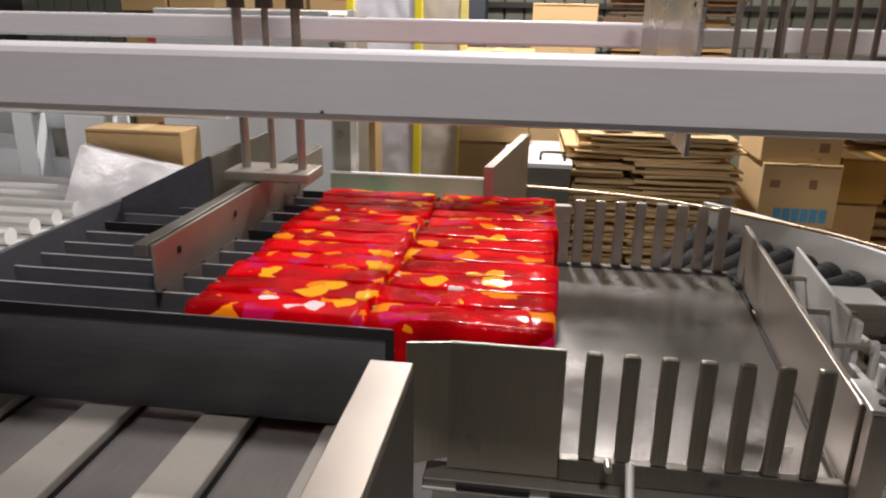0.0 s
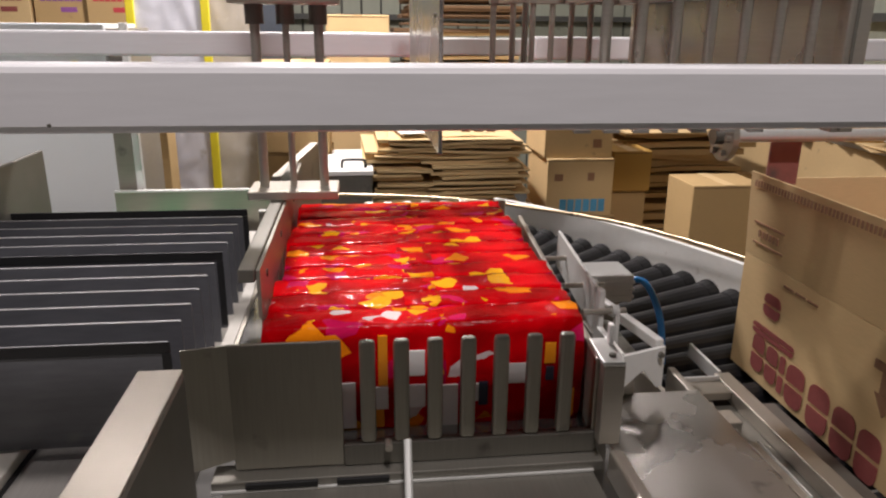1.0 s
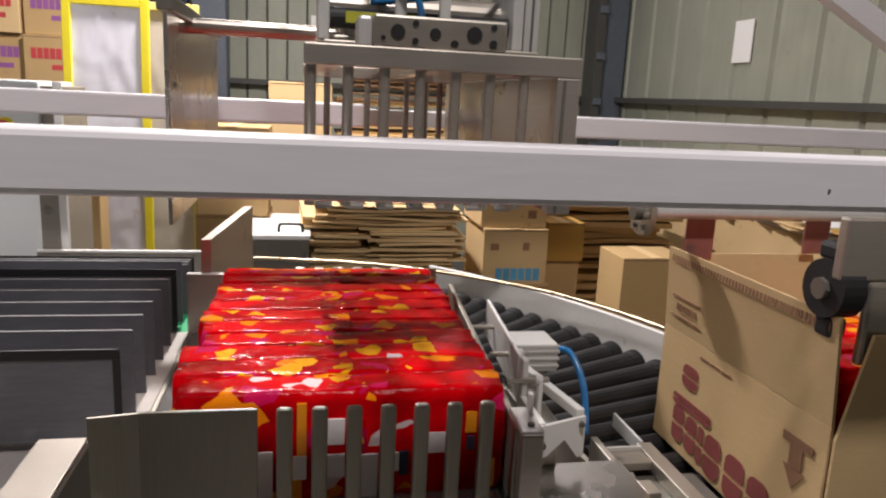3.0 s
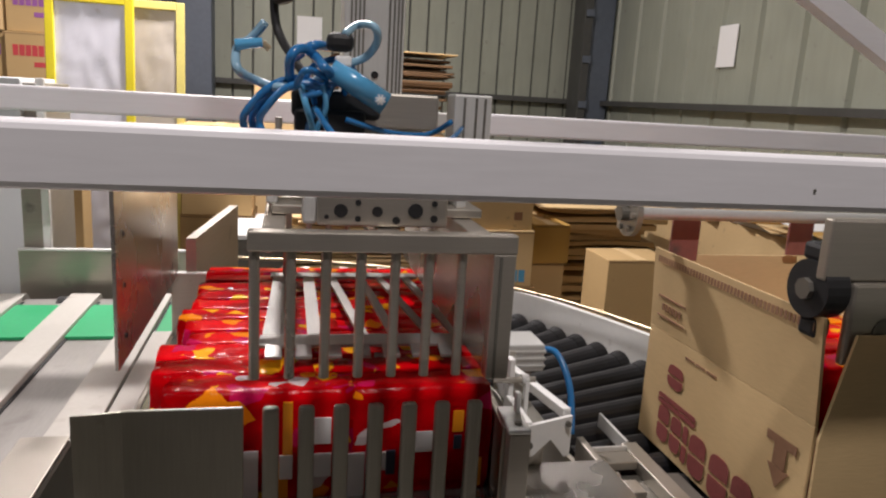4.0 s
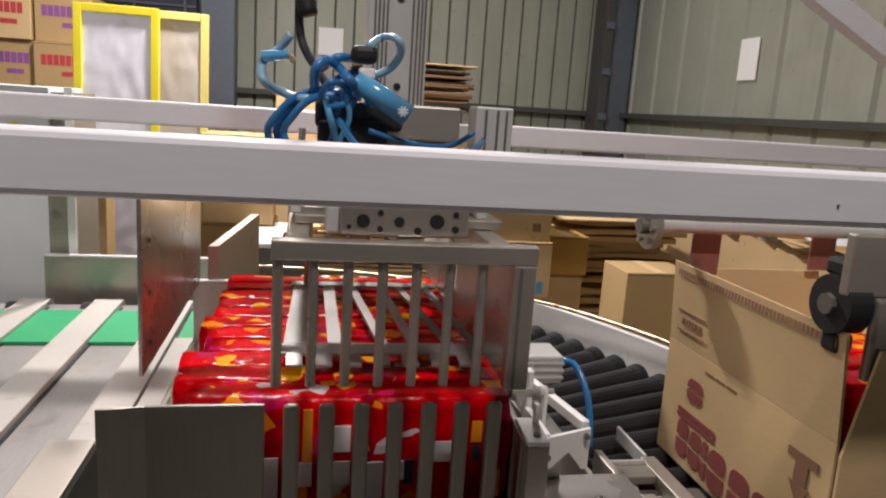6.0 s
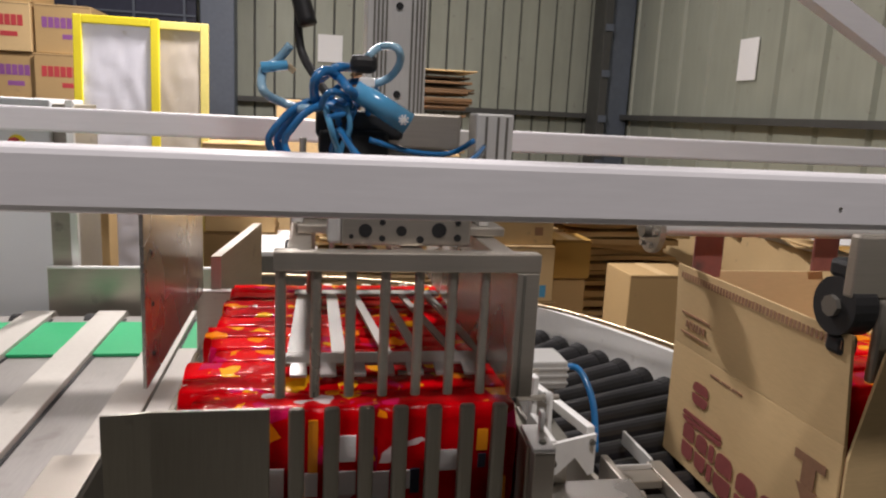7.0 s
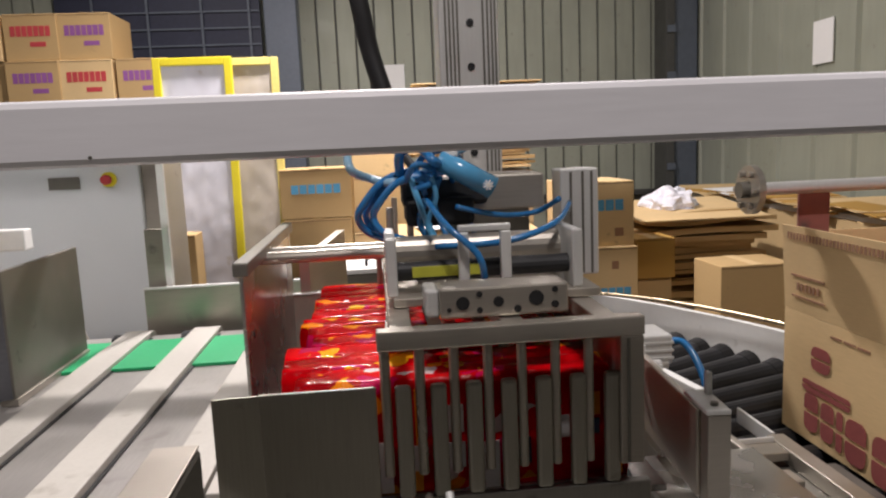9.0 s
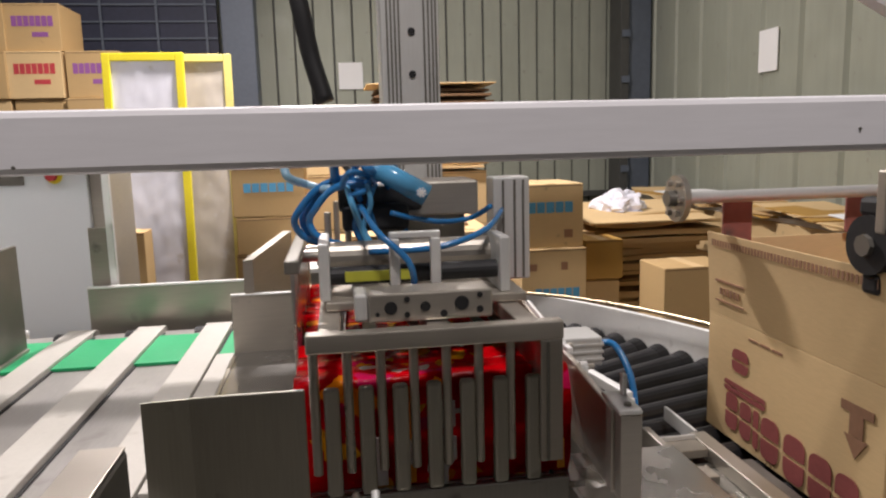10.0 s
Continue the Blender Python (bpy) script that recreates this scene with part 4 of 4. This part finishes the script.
fl = part("flange", rod((0.722, 0.44, 1.293), (0.734, 0.44, 1.293), 0.047, seg=28), STEEL, holder, "round bolted flange")
for k in range(6):
    a = k * math.pi / 3
    part("bolt", rod((0.713, 0.44 + 0.034 * math.cos(a), 1.293 + 0.034 * math.sin(a)), (0.7235, 0.44 + 0.034 * math.cos(a), 1.293 + 0.034 * math.sin(a)), 0.006, seg=6), STEEL, fl)
part("hub", rod((0.704, 0.44, 1.293), (0.7215, 0.44, 1.293), 0.016, seg=16), STEEL_DARK, holder)
part("red_bracket", box(0.84, 0.905, 0.462, 0.469, 1.19, 1.30, 0.002), RUSTY, holder)
part("red_bracket", box(1.12, 1.18, 0.462, 0.469, 1.205, 1.30, 0.002), RUSTY, holder)
part("stand", box(1.40, 1.46, 0.41, 0.47, 0, 1.29, 0.004), STEEL, holder)
clampw = thing("case_clamp", (0.83, -0.08, 0), "black rubber clamp wheel on a grey arm", "case clamp")
part("wheel", rod((0.792, -0.006, 1.257), (0.83, -0.006, 1.257), 0.043, seg=24), BLACK, clampw)
part("hub", rod((0.784, -0.006, 1.257), (0.7915, -0.006, 1.257), 0.016, seg=8), STEEL_DARK, clampw)
part("arm", box(0.831, 1.4, -0.03, 0.015, 1.235, 1.275, 0.003), STEEL, clampw)
part("arm_plate", box(0.79, 0.93, -0.04, -0.02, 1.2752, 1.365, 0.004), STEEL, clampw)
part("housing", box(0.836, 0.99, -0.046, -0.0305, 1.15, 1.274, 0.006), STEEL, clampw, "dull grey clamp housing")
part("housing_cap", rod((0.90, -0.0475, 1.20), (0.90, -0.0465, 1.20), 0.022, seg=20), STEEL_DARK, clampw)
part("wheel_cover", box(0.795, 0.828, -0.03, 0.02, 1.296, 1.325, 0.008), BLACK, clampw)
part("wheel_foot", box(0.797, 0.826, -0.028, 0.01, 1.185, 1.218, 0.008), BLACK, clampw)
part("stand", box(1.36, 1.42, -0.03, 0.03, 0, 1.234, 0.003), STEEL, clampw)


# ---------------------------------------------------------------- things behind the machine
def carton(x0, x1, y0, y1, z0, z1, mat, label, marks=(), name="carton", group=""):
    """A closed carton with a taped top seam and plain printed marks on the face towards -y."""
    ob = thing(name, ((x0 + x1) / 2, (y0 + y1) / 2, z0), label, "carton", group)
    part("box", box(x0, x1, y0, y1, z0, z1, 0.004), mat, ob)
    part("tape", box((x0 + x1) / 2 - 0.025, (x0 + x1) / 2 + 0.025, y0 - 0.0012, y1, z1 - 0.0005, z1 + 0.0012), CARD_PALE, ob)
    part("flap_seam", box(x0 + 0.005, x1 - 0.005, y0 - 0.0015, y0 - 0.0002, z1 - 0.012, z1 - 0.009), CARD_DARK, ob)
    for u0, u1, v0, v1, n, ink in marks:
        w = (u1 - u0) * (x1 - x0) / n
        for i in range(n):
            xa = x0 + u0 * (x1 - x0) + w * i
            part("printed_mark", box(xa + w * 0.08, xa + w * 0.92, y0 - 0.002, y0 - 0.0003, z0 + v0 * (z1 - z0), z0 + v1 * (z1 - z0)), ink, ob)
    return ob


def blank_stack(x0, x1, y0, y1, z0, z1, sheet, seed, label, mat=CARD_PALE, loose=1.0, mixed=True):
    """Flat carton blanks laid on one another, some pulled out, bent or turned."""
    r = random.Random(seed)
    z = z0
    while z < z1:
        h = sheet * r.uniform(0.7, 1.35)
        bm = box(x0, x1, y0, y1, 0, h * 0.93, 0.0015)
        cut = [e for e in bm.edges if abs((e.verts[0].co - e.verts[1].co).x) > 0.1]
        bmesh.ops.subdivide_edges(bm, edges=cut, cuts=5, use_grid_fill=True)
        bow, ph = r.uniform(0, 0.4) * sheet * loose, r.uniform(0, 6.28)
        for v in bm.verts:
            v.co.z += bow * math.sin((v.co.x - x0) * 9 + ph)
        ob = part("carton_blank", bm, (mat, mat, CARD, mat, CARD_PALE)[r.randrange(5)] if mixed else mat)
        pull = 2.2 if r.random() < 0.15 else 1.0
        ob.location = (r.uniform(-0.014, 0.014) * pull, r.uniform(-0.02, 0.02), z)
        ob.rotation_euler = (r.uniform(-0.006, 0.006), r.uniform(-0.01, 0.01) * loose, r.uniform(-0.02, 0.02) * loose)
        tagged(ob, label, "carton blank", "stack of flat carton blanks %d" % seed)
        z += h


structure("pallet_1", box(-0.02, 0.8, 2.25, 2.95, 0, 0.14, 0.004), CARD_DARK, "wooden pallet under carton blanks", "pallet")
blank_stack(0.08, 0.33, 2.30, 2.85, 0.141, 0.90, 0.0115, 1, "narrow flat carton blank in an uneven stack")
blank_stack(0.36, 0.76, 2.28, 2.85, 0.141, 0.90, 0.0115, 5, "flat brown carton blank in an uneven stack")
blank_stack(0.14, 0.74, 2.30, 2.85, 0.912, 1.01, 0.011, 6, "wide flat carton blank on top of a stack", CARD_PALE, 2.0)
top_blank = part("carton_blank", box(0.16, 0.72, 2.28, 2.86, 1.028, 1.034, 0.001, tilt=5), CARD_PALE)
tagged(top_blank, "printed pale carton blank lifted on top of a stack", "carton blank")
for u0, u1, v0, v1 in ((0.50, 0.54, 2.42, 2.50), (0.56, 0.60, 2.42, 2.50), (0.62, 0.66, 2.42, 2.50)):
    part("printed_mark", box(u0, u1, v0, v1, 1.0345, 1.0355, tilt=5), INK_BROWN, top_blank)
tagged(part("paper_sheet", box(0.20, 0.32, 2.30, 2.48, 1.030, 1.0345, turn=12), PAPER), "torn white paper lying on carton blanks", "paper")
cover = thing("machine_cover", (-0.03, 2.4, 0), "white machine cover with a black handle", "machine cover")
# the shade on the front is put into the body's darker colour
part("body", box(-0.20, 0.085, 2.2, 2.75, 0, 0.869, 0.006), STEEL_DARK, cover, "brown-grey body, shade of its front in the colour")
part("lid", box(-0.21, 0.09, 2.19, 2.75, 0.87, 0.892, 0.004), WHITE, cover)
part("handle", tube(((-0.045, 2.26, 0.892), (-0.043, 2.26, 0.920), (-0.03, 2.26, 0.927), (0.042, 2.26, 0.927), (0.055, 2.26, 0.920), (0.057, 2.26, 0.892)), 0.006, 8, 4), BLACK, cover)
BLUEMARK = ((0.2, 0.9, 0.08, 0.3, 6, INK_BLUE), (0.1, 0.25, 0.62, 0.74, 1, INK_BROWN), (0.6, 0.72, 0.62, 0.76, 1, INK_BROWN))
carton(0.92, 1.28, 2.45, 2.85, 0.0, 0.30, CARD, "brown carton at the foot of a stack", (), "carton", "stacked cartons behind the rollers")
carton(0.92, 1.28, 2.45, 2.85, 0.302, 0.60, CARD, "brown carton in a stack", (), "carton", "stacked cartons behind the rollers")
carton(0.925, 1.255, 2.45, 2.85, 0.602, 0.885, CARD_PALE, "pale brown carton with blue print", BLUEMARK, "carton", "stacked cartons behind the rollers")
carton(0.91, 1.245, 2.47, 2.85, 0.888, 1.20, CARD_PALE, "pale brown carton with blue print on top of a stack",
       ((0.15, 0.85, 0.55, 0.72, 5, INK_BLUE), (0.7, 0.85, 0.15, 0.28, 1, INK_BROWN)), "carton", "stacked cartons behind the rollers")
carton(1.30, 1.48, 2.58, 2.8, 0.0, 0.695, CARD, "tall plain brown closed carton", ())
carton(1.29, 1.49, 2.56, 2.8, 0.697, 0.90, CARD_OCHRE, "small ochre carton on a brown carton", ())
carton(1.46, 1.76, 2.0, 2.28, 0.0, 0.5, CARD, "brown carton under leaning boards", ())
carton(1.445, 1.77, 1.99, 2.25, 0.502, 0.846, CARD, "brown carton with bare faces", ())
structure("pallet_2", box(1.40, 2.25, 2.85, 3.5, 0, 0.3, 0.004), CARD_DARK, "pallet block under carton blanks", "pallet")
blank_stack(1.42, 2.15, 2.88, 3.45, 0.301, 0.96, 0.03, 2, "flat brown carton blank in a tall loose stack", CARD)
lifted = part("carton_blank", box(1.38, 2.1, 2.75, 3.35, 0.985, 0.995, 0.002, tilt=6), CARD_PALE)
tagged(lifted, "buckled pale carton blank on top of a stack", "carton blank")
side_table = thing("white_bench", (2.3, 2.2, 0), "long white bench along the side wall", "bench")
part("top", box(2.45, 2.85, 0.6, 4.6, 0.93, 0.96, 0.004), WHITE, side_table)
part("front_panel", box(2.45, 2.465, 0.6, 4.6, 0, 0.929, 0.003), CARD_PALE, side_table, "pale board front panel")
for y in (0.7, 2.5, 4.5):
    part("leg", box(2.5, 2.54, y - 0.02, y + 0.02, 0, 0.929, 0.003), WHITE, side_table)
rb = random.Random(7)
for k in range(40):
    yk, zk = 0.70 + 0.093 * k + rb.uniform(-0.05, 0.05), 0.9615 + 0.008 * (k % 7)
    ob = part("carton_blank", box(2.37, 2.79, yk, yk + 0.30, zk, zk + 0.006, 0.001, turn=rb.uniform(-22, 22), tilt=rb.uniform(0, 6)), (CARD_PALE, CARD, CARD_PALE, CARD_OCHRE, PAPER)[rb.randrange(5)])
    tagged(ob, "flat pale carton blank lying on the bench", "carton blank", "blanks on the bench")
own = bmesh.new()
bmesh.ops.create_icosphere(own, subdivisions=4, radius=1)
for v in own.verts:
    d = v.co.normalized()
    lump = 0.85 + 0.30 * noise.noise(d * 2.2) + 0.22 * abs(noise.noise(d * 5 + Vector((3, 1, 0)))) + 0.08 * noise.noise(d * 12)
    v.co = Vector((1.69 + d.x * 0.17 * lump, 3.12 + d.y * 0.14 * lump, 0.994 + max(d.z, -0.02) * 0.125 * lump))
bag = part("plastic_bag", own, WRAP)
tagged(bag, "crumpled clear plastic bag lying on carton sheets", "plastic bag")

# tall stack below the lift axis
for k in range(4):
    carton(-0.14, 0.30, 3.2, 3.6, 0.312 * k, 0.312 * (k + 1) - 0.003, CARD if k % 2 else CARD_PALE, "brown carton in a tall stack", (), "carton", "tall stack of cartons")
    carton(0.32, 0.92, 3.22, 3.65, 0.312 * k, 0.312 * (k + 1) - 0.003, CARD_PALE if k % 2 else CARD, "brown carton in a tall stack", (), "carton", "tall stack of cartons")
carton(-0.13, 0.21, 3.2, 3.6, 1.247, 1.54, CARD_PALE, "pale brown carton topping a tall stack", (), "carton", "tall stack of cartons")
blank_stack(0.26, 0.9, 3.2, 3.6, 1.247, 1.50, 0.016, 3, "flat brown carton blank on a tall stack", CARD_DARK, 0.6)
blank_stack(0.3, 0.94, 3.18, 3.6, 1.51, 1.715, 0.012, 4, "dark flat carton blank on a tall stack", CARD_DARK, 0.3, False)
tagged(part("carton_blank", box(0.24, 0.97, 3.15, 3.6, 1.738, 1.745, 0.002), CARD_PALE), "pale buckled carton blank on top of a stack", "carton blank")
MARK = ((0.15, 0.85, 0.5, 0.68, 6, INK_BLUE),)
carton(-0.44, -0.10, 2.62, 2.95, 0.0, 0.9, CARD, "tall plain brown closed carton", ())
carton(-0.43, -0.11, 2.60, 2.95, 0.903, 1.08, CARD, "brown carton in a stack", ())
carton(-0.44, -0.10, 2.60, 2.95, 1.083, 1.32, CARD, "brown carton with blue print", MARK)

# yellow-edged wrapped panels leaning on the cartons
def wrapped_panel(x0, x1, y, z0, z1, label, wrap, edge):
    ob = thing("wrapped_panel", ((x0 + x1) / 2, y, z0), label, "panel", "wrapped panels standing behind the machine")
    w = 0.036
    own = bmesh.new()
    bmesh.ops.create_grid(own, x_segments=22, y_segments=80, size=0.5)
    for v in own.verts:
        gx, gz = v.co.x, v.co.y
        q = Vector((gx * 6 + x0 * 9, gz * 20, 0))
        v.co = Vector(((x0 + x1) / 2 + gx * (x1 - x0 - 2 * w + 0.01), y + 0.012 + 0.0035 * noise.noise(q) + 0.002 * noise.noise(q * 2.9), (z0 + z1) / 2 + gz * (z1 - z0 - 2 * w + 0.01)))
    part("wrap_sheet", own, wrap, ob, "crumpled clear stretch wrap", True)
    part("board", box(x0 + w, x1 - w, y + 0.03, y + 0.036, z0 + w, z1 - w), CARD_PALE, ob)
    for a in (x0, x1 - w):
        part("edge_strip", box(a, a + w, y, y + 0.03, z0, z1, 0.003), edge, ob)
    for a in (z0, z1 - w):
        part("edge_strip", box(x0 + w + 0.0005, x1 - w - 0.0005, y, y + 0.03, a, a + w, 0.003), edge, ob)
    ob.rotation_euler = (radians(-3), 0, 0)
    return ob


wrapped_panel(-0.985, -0.625, 2.55, 0, 1.86, "tall yellow-edged panel in clear stretch wrap", WRAP, YELLOW)
wrapped_panel(-0.78, -0.42, 2.62, 0, 1.86, "tall yellow-edged panel in cloudy stretch wrap", WRAP_TAN, YELLOW_PALE)
carton(-0.92, -0.79, 2.36, 2.5, 0.0, 1.06, CARD, "tall narrow brown carton before wrapped panels", ())

# control cabinet
cab = thing("control_cabinet", (-1.05, 2.05, 0), "pale grey control cabinet with a stop button", "cabinet")
part("body", box(-1.55, -0.855, 1.9, 2.3, 0, 1.485, 0.006), CABINET, cab)
part("side_strip", box(-0.8545, -0.80, 1.92, 2.28, 0, 1.47, 0.004), STEEL, cab)
part("label", box(-1.18, -1.07, 1.895, 1.8995, 1.30, 1.345), STEEL_DARK, cab)
sb = part("stop_plate", rod((-0.965, 1.892, 1.33), (-0.965, 1.8995, 1.33), 0.028, seg=20), YELLOW, cab)
part("stop_button", rod((-0.97, 1.87, 1.33), (-0.97, 1.8915, 1.33), 0.018, seg=18), INK_RED, sb)
screen = thing("acrylic_guard", (-0.6, 1.3, 0), "clear acrylic guard with a white edge strip", "guard")
part("edge_strip", box(-0.605, -0.585, 1.24, 1.26, 0, 1.49, 0.003), WHITE, screen)
part("edge_strip", box(-0.655, -0.606, 1.245, 1.25, 0, 1.20, 0.001), STEEL, screen)

# second machine beyond the infeed
second = thing("second_machine", (-1.8, 1.5, 0), "white framed machine with bright metal rollers", "machine")
part("beam", box(-2.9, -1.13, 1.56, 1.62, 1.12, 1.19, 0.006), WHITE, second)
for x, w in ((-1.91, 0.04), (-1.665, 0.08)):
    part("post", box(x - w, x + w, 1.56, 1.64, 0, 1.119, 0.006), CABINET, second)
part("bed", box(-2.6, -0.96, 0.55, 1.54, 0.80, 0.845, 0.004), WHITE, second)
for k in range(9):
    part("roller", rod((-2.5, 0.72 + 0.1 * k, 0.872), (-1.5, 0.72 + 0.1 * k, 0.872), 0.025, seg=14), ALU, second)
part("skirt", box(-2.6, -0.97, 0.56, 0.60, 0, 0.799, 0.004), WHITE, second)
part("back_panel", box(-2.9, -1.56, 1.66, 1.68, 0.3, 1.11, 0.004), CABINET, second)
part("inspection_window", box(-1.86, -1.78, 1.645, 1.655, 0.95, 1.05, 0.003), STEEL_DARK, second)
sheet_lump = part("plastic_sheet", prism(((-1.55, 1.2, 0.85), (-1.0, 1.2, 0.85), (-1.10, 1.3, 0.98), (-1.55, 1.35, 1.05)), 0.05, (0, 1, 0)), WRAP_PALE)
tagged(sheet_lump, "crumpled clear plastic sheet draped on the machine", "plastic sheet")
carton(-1.56, -1.22, 1.40, 1.54, 0.846, 1.10, CARD, "plain brown carton standing on a white machine bed", ())

# big printed cartons stacked far left
for row in range(8):
    for col in range(5):
        if row == 7 and col not in (1, 2, 3):
            continue
        ink = (INK_PURPLE, INK_RED, INK, INK_PURPLE, INK_RED)[(row + col) % 5]
        x0 = -2.95 + col * 0.335 + ((row * 37 + col * 17) % 7) * 0.003
        carton(x0, x0 + 0.325, 4.0 + ((row * 13 + col * 29) % 9) * 0.006, 4.45, 0.292 * row, 0.292 * (row + 1) - 0.003, CARD if (row * 2 + col) % 3 else CARD_PALE,
               "brown carton with a bold coloured print in a tall stack", ((0.12, 0.88, 0.52, 0.74, 7, ink), (0.45, 0.8, 0.30, 0.40, 1, ink)), "carton", "printed cartons stacked by the wall")


# ---------------------------------------------------------------- what moves
def shift_rows(base, rows):
    return [(t, Matrix.Translation(Vector(base) + Vector(d))) for t, *d in rows]


def motions():
    # pack rows ride with the pusher, then are squeezed by the clamp plate
    r = random.Random(9)
    for ob, row, col, loc in PACKS:
        slack = r.uniform(-0.03, 0.0) if col == 0 else r.uniform(-0.004, 0.004)
        if row == 0:
            slack = 0.0
        sq = 0.09 - slack if col == 0 else 0.03
        start = -0.42 if col == 0 else -0.360
        walk(ob, shift_rows(loc, [(0, start, 0, 0), (0.1, start * 0.86, 0, 0), (0.3, start * 0.53, 0, 0), (0.5, -0.095, 0, 0), (0.7, -0.022, 0, 0), (0.85, 0, 0, 0), (1.1, 0, 0, 0), (2.4, 0, 0, 0), (3.4, slack, 0, 0),
                                  (9.05, slack, 0, 0), (9.5, slack + (sq * 0.6 if col == 0 else 0.016), 0, 0), (9.9, slack + sq, 0, 0), (10, slack + sq, 0, 0)]))
    slide = [(0, -0.49), (0.1, -0.43), (0.3, -0.285), (0.5, -0.15), (0.7, -0.055), (0.85, -0.02), (1.1, -0.01), (1.5, -0.015), (1.8, -0.04), (2.0, -0.085), (2.2, -0.17), (2.5, -0.36), (2.7, -0.5), (3.3, -1.0), (10, -1.0)]
    lift = (0, 0, 0, 0, 0, 0, 0, 0.10, 0.21, 0.26, 0.28, 0.29, 0.29, 0.29, 0.29)
    walk(pusher, shift_rows(pusher.location, [(t, dx, 0, dz) for (t, dx), dz in zip(slide, lift)]))
    walk(carriage, shift_rows(carriage.location, [(t, dx, 0, 0) for t, dx in slide]))
    for k, ob in enumerate(DIVIDERS):
        b = ob.location
        far = 1.16 - b.y
        walk(ob, shift_rows(b, [(0, 0, 0, 0), (2.55, 0, 0, 0), (2.7, 0, 0.07, 0), (3.25, 0, min(0.6, far), 0 if far > 0.6 else -0.1), (3.55, 0, far, -0.25), (3.8, 0, far, -0.5), (10, 0, far, -0.5)]))
    head = [(0, 0.315, 0, 0.235), (1.8, 0.315, 0, 0.235), (2.4, 0.298, 0, 0.235), (2.55, 0.275, 0, 0.235), (2.7, 0.21, 0, 0.235), (3.2, 0.0, 0, 0.2), (3.7, 0, 0, 0), (8.7, 0, 0, 0), (8.8, 0, 0, -0.02), (8.95, 0, 0, -0.15), (10, 0, 0, -0.15)]
    walk(grip, shift_rows(grip.location, head))
    walk(press, shift_rows(press.location, [h for h in head if h[0] < 8] + [(8.5, 0, 0, 0), (8.62, 0, 0, 0.14), (8.8, 0, 0, 0.12), (8.95, 0, 0, 0.0), (10, 0, 0, 0.0)]))
    walk(clamp, shift_rows(clamp.location, [(t, x + (0.03 if t < 2.8 else 0), y, z) for t, x, y, z in head if t < 9.5] + [(9.1, 0, 0, -0.15), (9.5, 0.09, 0, -0.15), (9.9, 0.172, 0, -0.15), (10, 0.172, 0, -0.15)]))
    walk(guide, shift_rows(guide.location, [(0, 0, 0, 0), (7.7, 0, 0, 0), (8.3, -0.02, 0, -0.028), (10, -0.02, 0, -0.028)]))
    # the slotted stop lifts a little under the gripper, then sinks again
    walk(front, shift_rows(front.location, [(0, 0, 0, 0), (4.0, 0, 0, 0), (4.5, 0, 0, 0.002), (5.0, 0, 0, 0.006), (5.5, 0, 0, 0.009), (7.0, 0, 0, 0.023), (7.5, 0, 0, 0.025), (8.0, 0, 0, 0.015),
                                            (8.5, 0, 0, 0.010), (9.0, 0, 0, 0.008), (10, 0, 0, 0.007)]))
    walk(gate, shift_rows(gate.location, [(0, 0, 0, 0), (8.2, 0, 0, 0), (8.4, 0.058, -0.03, 0), (10, 0.058, -0.03, 0)]))


motions()
